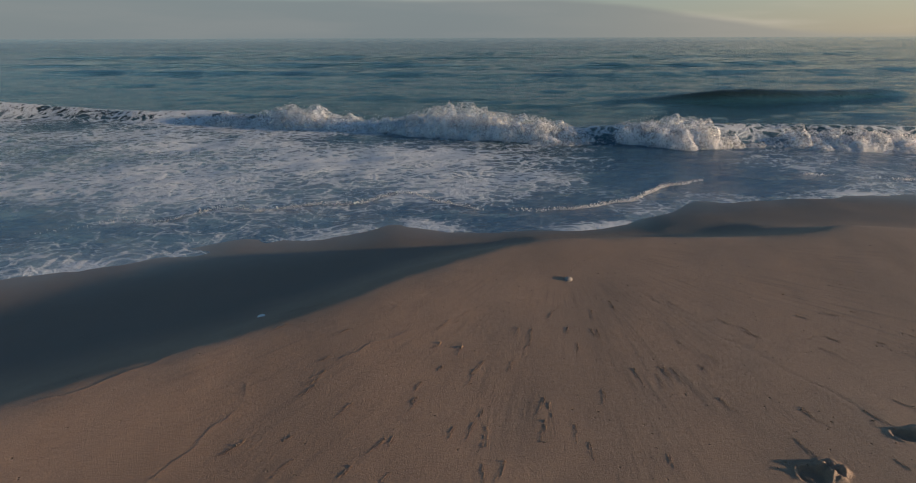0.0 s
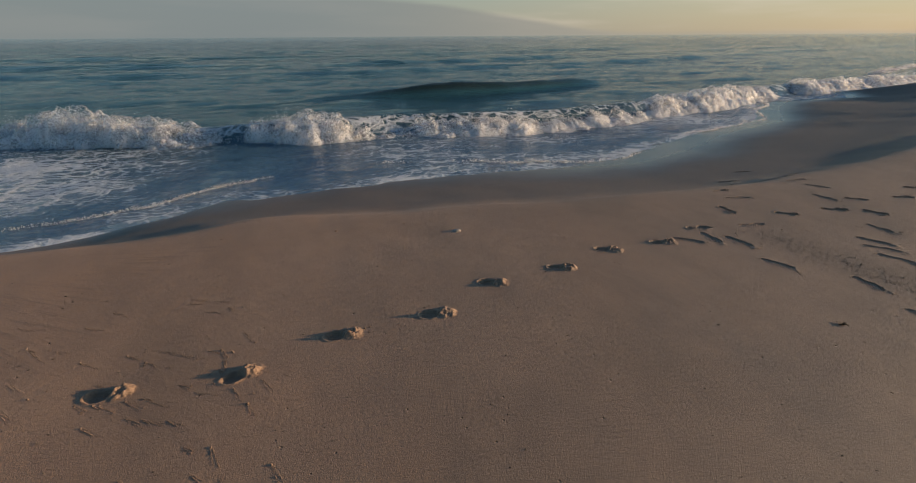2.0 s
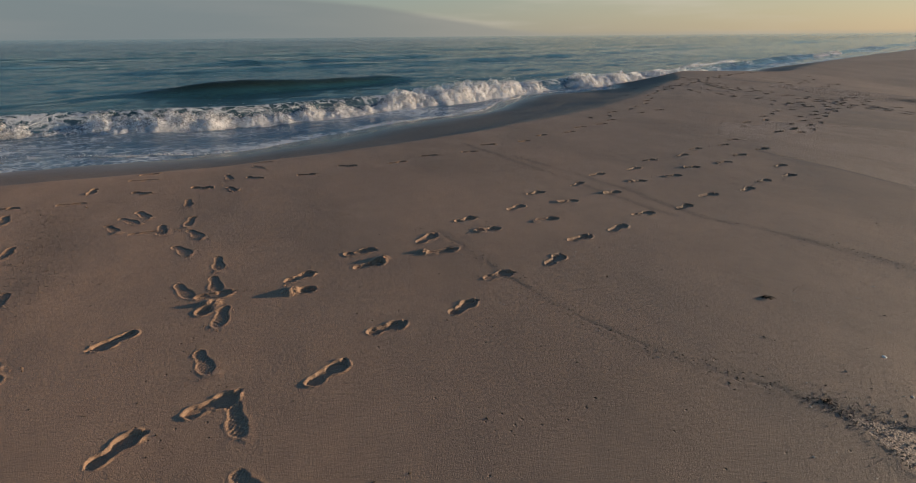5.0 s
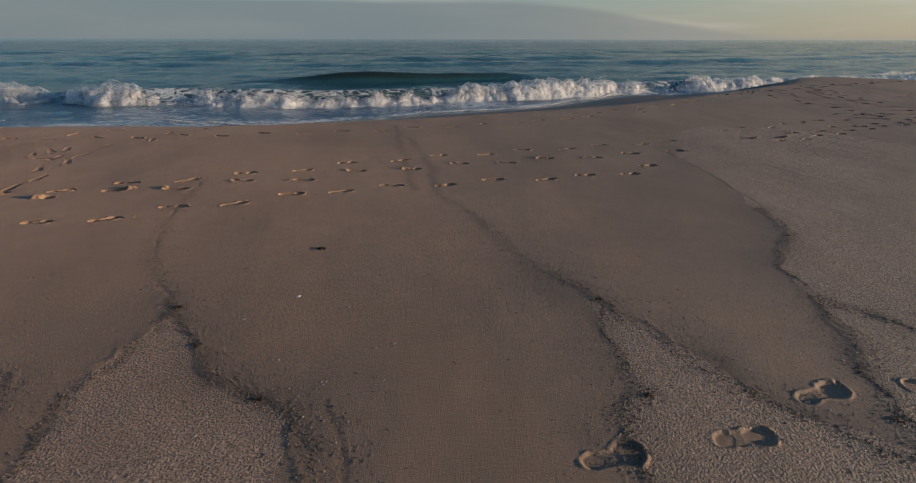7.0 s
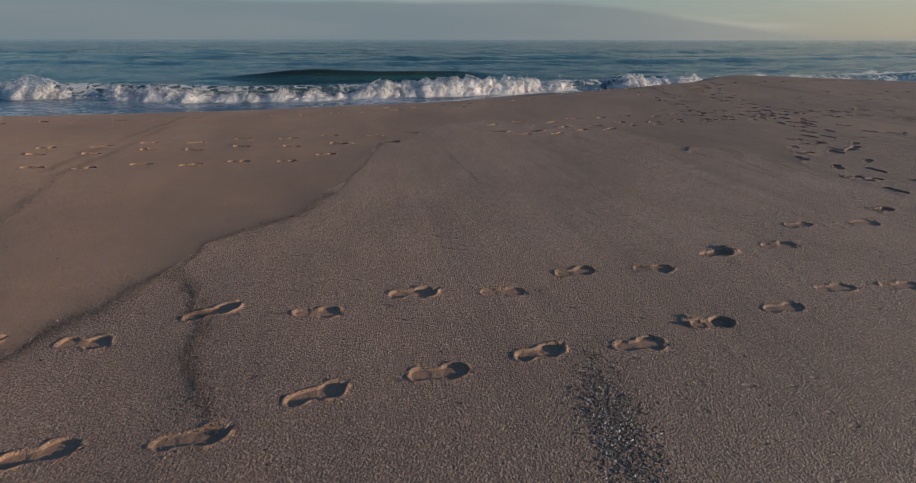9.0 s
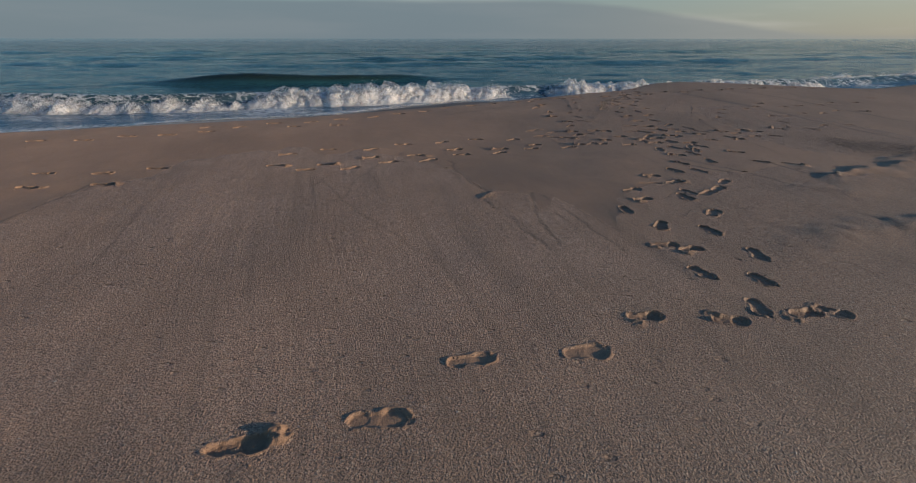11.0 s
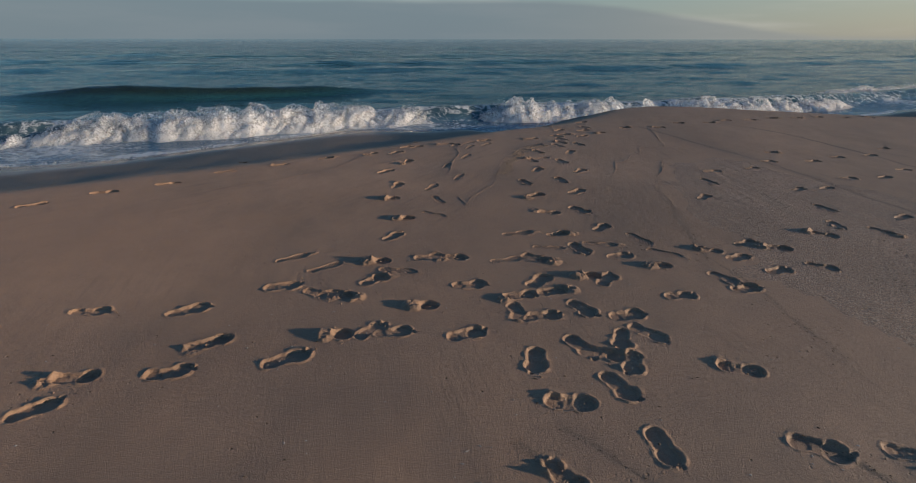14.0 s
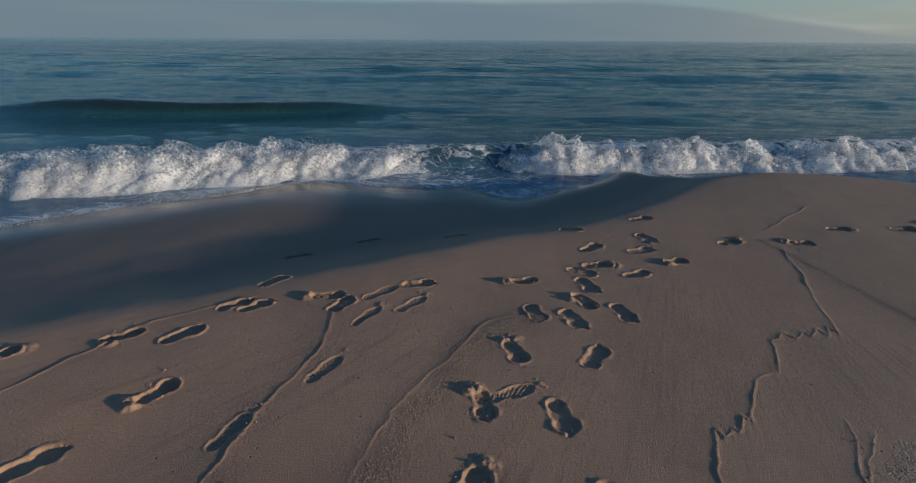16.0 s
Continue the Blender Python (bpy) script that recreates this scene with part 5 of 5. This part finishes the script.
def foam_line(x0, x1, seed, label):
    """A low broken line of froth where the last wave ran out, as one mesh of drops."""
    q = np.random.RandomState(seed)
    xs = np.linspace(x0, x1, int((x1 - x0) / 0.1))
    lo, hi = berm_edge(xs), break_line(xs)
    for _ in range(24):                     # where the sand meets the still water
        mid = (lo + hi) / 2
        dry = land(xs, mid) > SEA + 0.03
        lo, hi = np.where(dry, mid, lo), np.where(dry, hi, mid)
    k = int((x1 - x0) * 700)
    px = q.uniform(x0, x1, k)
    ys = np.interp(px, xs, hi) + 0.3 + 0.5 * fbm(px * 0.7, 0 * px, 3, seed) + np.abs(q.normal(0, 0.07, k))
    keep = q.rand(k) < np.clip(0.35 + 1.6 * fbm(px * 0.45, 0 * px, 3, seed + 4), 0, 1)
    px, ys = px[keep], ys[keep]
    k = len(px)
    pz = np.maximum(land(px, ys), SEA + swell(px, ys)[0]) + q.exponential(0.012, k)
    tetra = np.array([(1, 0, -0.6), (-0.5, 0.87, -0.6), (-0.5, -0.87, -0.6), (0, 0, 1.0)])
    tri = np.array([(0, 1, 3), (1, 2, 3), (2, 0, 3), (1, 0, 2)])
    size = 0.004 + 0.011 * q.rand(k) ** 2
    verts = (np.stack([px, ys, pz], -1)[:, None] + tetra[None] * q.uniform(0.7, 1.3, (k, 4, 1)) * size[:, None, None]).reshape(-1, 3)
    me = mesh_from("foam_line", verts, (tri[None] + 4 * np.arange(k)[:, None, None]).reshape(-1, 3), FOAM)
    set_values(me, "solid", np.ones(len(verts)))
    tagged(new("foam_line", me), label, "foam", kind="stuff")


foam_line(-14.0, 36.0, 301, "thin broken line of white froth along the water's edge")


# ---- small things on the sand ----
def ground_at(x, y):
    return float(land(np.array([x]), np.array([y]))[0])


def flakes(name, places, size, mat, label, category, seed, flat=0.35):
    """Many small uneven bits strewn over the sand, as one mesh."""
    r = np.random.RandomState(seed)
    p = np.asarray(places, float)
    k = len(p)
    z = land(p[:, 0], p[:, 1])
    octa = np.array([(1, 0, 0), (0, 1, 0), (-1, 0, 0), (0, -1, 0), (0, 0, 1), (0, 0, -0.6)])
    tri = np.array([(0, 1, 4), (1, 2, 4), (2, 3, 4), (3, 0, 4), (1, 0, 5), (2, 1, 5), (3, 2, 5), (0, 3, 5)])
    s = size * r.uniform(0.35, 1.3, k) ** 1.5
    a = r.uniform(0, 2 * np.pi, k)
    shape = octa[None] * np.stack([s * r.uniform(0.7, 1.6, k), s * r.uniform(0.5, 1, k), s * flat * r.uniform(0.6, 1.5, k)], -1)[:, None]
    shape = shape * r.uniform(0.7, 1.3, (k, 6, 1))
    vx = shape[..., 0] * np.cos(a)[:, None] - shape[..., 1] * np.sin(a)[:, None] + p[:, 0][:, None]
    vy = shape[..., 0] * np.sin(a)[:, None] + shape[..., 1] * np.cos(a)[:, None] + p[:, 1][:, None]
    vz = shape[..., 2] + z[:, None] + 0.001
    me = mesh_from(name, np.stack([vx, vy, vz], -1).reshape(-1, 3), (tri[None] + 6 * np.arange(k)[:, None, None]).reshape(-1, 3), mat)
    me.polygons.foreach_set("use_smooth", np.zeros(len(me.polygons), bool))
    return tagged(new(name, me), label, category, kind="stuff")


def along(pts, per_metre, spread, r):
    out = []
    for (ax, ay), (bx, by) in zip(pts, pts[1:]):
        n = int(math.hypot(bx - ax, by - ay) * per_metre)
        t = r.rand(n)
        out.append(np.stack([ax + (bx - ax) * t, ay + (by - ay) * t], -1) + r.normal(0, spread, (n, 2)))
    p = np.concatenate(out)
    p[:, 0] -= 0.12 * fbm(p[:, 0] * 3, p[:, 1] * 3, 3, 7)
    return p


r = np.random.RandomState(5)
for k, pts in WRACK.items():
    flakes("wrack_line", along(pts, 330, 0.025, r), 0.0048, WEED, "thin dark line of dry seaweed bits on the sand", "seaweed", ord(k))
    flakes("wrack_grit", along(pts, 520, 0.09, r), 0.0036, GRAVEL, "loose brown grit and weed crumbs beside a wrack line", "grit", ord(k) + 60, 0.6)
for k in "aefgstuvlmr":
    flakes("wrack_line", along(RILLS[k], 130 if k in "lmr" else 50, 0.045 if k in "lmr" else 0.02, r), 0.005, WEED, "faint dark line of seaweed crumbs in a rill", "seaweed", ord(k) + 30)
flakes("shell_patch", np.stack([21.25 + r.normal(0, 0.075, 420), -3.15 + r.normal(0, 0.2, 420)], -1), 0.006, PALE, "patch of broken grey and white shell bits on pitted sand", "shells", 1)
flakes("pebble_patch", np.stack([21.25 + r.normal(0, 0.085, 2300), -3.18 + r.normal(0, 0.27, 2300)], -1), 0.006, PEBBLE, "patch of small dark pebbles mixed with shells", "pebbles", 2)
flakes("coarse_sand_band", along([(x + 0.1, y) for x, y in SCARPS["a"][:6]], 4200, 0.06, r), 0.0027, COARSE, "strip of coarse brown sand along a small ridge", "sand", 12, 0.45)
t = r.rand(6000)
band = np.stack([30.95 + 1.9 * (t - 0.4) + r.normal(0, 0.24, 6000), 6.15 + 0.3 * (0.5 - t) + r.normal(0, 0.42, 6000)], -1)
flakes("gravel_band", band, 0.0095, GRAVEL, "band of small brown pebbles on the dry sand", "pebbles", 3)
grit = np.stack([r.uniform(14.1, 19.0, 26000), r.uniform(-4.4, 0.2, 26000)], -1)
grit = grit[(grain_mask(grit[:, 0], grit[:, 1]) < 0.5) & (np.min([near_line(grit[:, 0], grit[:, 1], p, 0.1, 9)[0] for p in list(WRACK.values()) + [RILLS["m"]]], axis=0) * (1 - 1.2 * fbm(grit[:, 0] * 1.6, grit[:, 1] * 0.6, 3, 91)) < r.exponential(0.13, 26000))][:6000]
flakes("brown_grit", along(STRIP[1:], 900, 0.13, r), 0.0042, GRAVEL, "strip of fine brown grit left by a wave on damp sand", "grit", 17, 0.6)
flakes("coarse_grit", grit, 0.0054, GRAVEL, "coarse brown grit strewn over damp sand between wrack lines", "grit", 15, 0.3)
flakes("shell_grit", grit[::6] + 0.03, 0.005, SHELL, "pale bits of shell among the coarse grit", "shells", 16, 0.5)
flakes("shell_bits", np.stack([r.uniform(13, 32, 3600), r.uniform(-4.5, 8, 3600)], -1), 0.0065, SHELL, "tiny pale shell bits strewn over the sand", "shells", 4)
flakes("weed_bits", np.stack([r.uniform(1, 32, 2600), r.uniform(-4.5, 9, 2600)], -1), 0.007, WEED, "tiny dark seaweed crumbs strewn over the sand", "seaweed", 6)
flakes("sand_pellets", np.stack([r.uniform(-0.5, 6, 700), r.uniform(2.0, 5.0, 700)], -1), 0.0045, PEBBLE, "tiny dark pellets dotted over the smooth damp sand", "sand pellets", 9, 0.7)
dots = np.stack([r.uniform(-1.5, 4.9, 170), r.uniform(1.5, 4.0, 170)], -1)
tails = []
for qx, qy in dots:
    way = (math.atan2(qy - 5.5, qx - 1.0) if qx < 4.5 else radians(-70)) + r.normal(0, 0.08)
    for side in (-1, 1):
        steps = np.linspace(0, r.uniform(0.05, 0.19), 30)
        off = side * (0.004 + 0.05 * steps)
        tails.append(np.stack([qx + steps * math.cos(way) - off * math.sin(way), qy + steps * math.sin(way) + off * math.cos(way)], -1) + r.normal(0, 0.0006, (30, 2)))
flakes("sand_streaks", np.concatenate(tails), 0.0032, SAND, "short tails of sand behind small bubbles in the backwash", "sand streaks", 10, 0.5)
more = np.stack([r.uniform(-0.5, 9.0, 2600), r.uniform(1.6, 5.2, 2600)], -1)
more = more[(more[:, 0] > 3.2) & (more[:, 1] > 2.6 + 0.25 * (more[:, 0] - 3)) & (more[:, 0] < 6.5)]
more = more[fbm(more[:, 0] * 0.9, more[:, 1] * 0.9, 3, 77) > 0.1][:800]
flakes("bubble_pellets", np.concatenate([dots, more[:450]]), 0.0085, SAND, "small sand pellets with tails on the smooth sand", "sand pellets", 13, 0.7)
clods = []
for px, py, turn, sort in FOOTPRINTS:
    n = (3, 14, 22)[sort]
    c, s = math.cos(radians(turn)), math.sin(radians(turn))
    u, v = r.normal(0.17 if sort < 2 else 0.0, 0.06 if sort < 2 else 0.13, n), r.normal(0, 0.07 if sort < 2 else 0.1, n)
    clods.append(np.stack([px + u * c - v * s, py + u * s + v * c], -1))
flakes("sand_crumbs", np.concatenate(clods), 0.0052, SAND, "crumbs of damp sand kicked up beside the footprints", "sand", 8, 0.8)
flakes("sand_crumbs", np.stack([r.normal(9.67, 0.16, 420), r.normal(0.28, 0.12, 420)], -1), 0.0045, SAND, "crumbs of damp sand scattered between trampled prints", "sand", 14, 0.7)


def shell(x, y, size, turn, mat, label):
    """A ribbed half shell lying open side down."""
    bm = bmesh.new()
    rows = []
    for i in range(6):
        a = i / 5 * math.pi / 2
        rows.append([bm.verts.new((size * math.sin(a) * math.cos(b) * (1 + 0.06 * (k % 2)), size * 0.8 * math.sin(a) * math.sin(b) * (1 + 0.06 * (k % 2)), size * 0.45 * math.cos(a)))
                     for k, b in enumerate(np.linspace(0, 2 * math.pi, 19)[:-1])])
    for p, q in zip(rows, rows[1:]):
        for k in range(18):
            bm.faces.new((p[k], q[k], q[(k + 1) % 18], p[(k + 1) % 18]))
    bmesh.ops.remove_doubles(bm, verts=bm.verts, dist=1e-5)
    me = bpy.data.meshes.new("shell")
    bm.to_mesh(me)
    bm.free()
    me.materials.append(mat)
    ob = tagged(new("shell", me), label, "shell", "loose shells on the sand")
    ob.matrix_world = pose(x, y, ground_at(x, y) - 0.004, 6, -8, turn)
    return ob


WHITE_SHELL = plain_material("white_shell", (0.7, 0.68, 0.63), (0.8, 0.78, 0.74), 0.4)
shell(-1.75, 3.95, 0.035, 20, WHITE_SHELL, "white half shell lying on shaded damp sand")
shell(0.95, 4.37, 0.045, 70, SHELL, "grey clam shell half buried in rilled sand")
shell(14.86, -1.53, 0.018, 40, WHITE_SHELL, "tiny white shell on smooth damp sand")
shell(9.71, 0.18, 0.03, 130, SHELL, "grey mussel shell lying among trampled footprints")
shell(6.64, 4.73, 0.05, 10, SHELL, "grey shell half buried near the footprints")


def weed_clump(x, y, size, seed, label):
    """A small torn clump of dried weed: twisted flat blades."""
    q = random.Random(seed)
    bm = bmesh.new()
    for _ in range(14):
        a, b = q.uniform(0, 6.28), q.uniform(-0.6, 0.6)
        p = Vector((q.gauss(0, size * 0.3), q.gauss(0, size * 0.2), 0.002))
        wide = size * q.uniform(0.05, 0.12)
        last = None
        for i in range(5):
            d = Vector((math.cos(a), math.sin(a), 0))
            side = Vector((-d.y, d.x, 0.4)) * wide * (1 - i / 6)
            lift = Vector((0, 0, size * 0.14 * math.sin(i * 0.8)))
            pair = [bm.verts.new(p + lift + side), bm.verts.new(p + lift - side)]
            if last:
                bm.faces.new((last[0], last[1], pair[1], pair[0]))
            last = pair
            p, a = p + d * size * 0.2, a + b
    bmesh.ops.solidify(bm, geom=bm.faces[:], thickness=0.002)
    me = bpy.data.meshes.new("seaweed_clump")
    bm.to_mesh(me)
    bm.free()
    me.materials.append(WEED)
    ob = tagged(new("seaweed_clump", me), label, "seaweed", "loose weed on the sand")
    ob.location = (x, y, ground_at(x, y))
    return ob


for k, (x, y, size) in enumerate([(14.87, -0.73, 0.055), (8.72, 2.09, 0.05), (23.2, 10.35, 0.07), (14.12, -1.65, 0.04), (14.42, -2.1, 0.03), (14.88, -2.57, 0.035), (16.83, -2.62, 0.04),
                                  (16.88, -1.66, 0.035), (17.98, -2.85, 0.04), (18.95, -0.56, 0.035), (27.57, 4.09, 0.05), (10.11, 0.03, 0.035)]):
    weed_clump(x, y, size, k, "small dark clump of dried seaweed on damp sand")
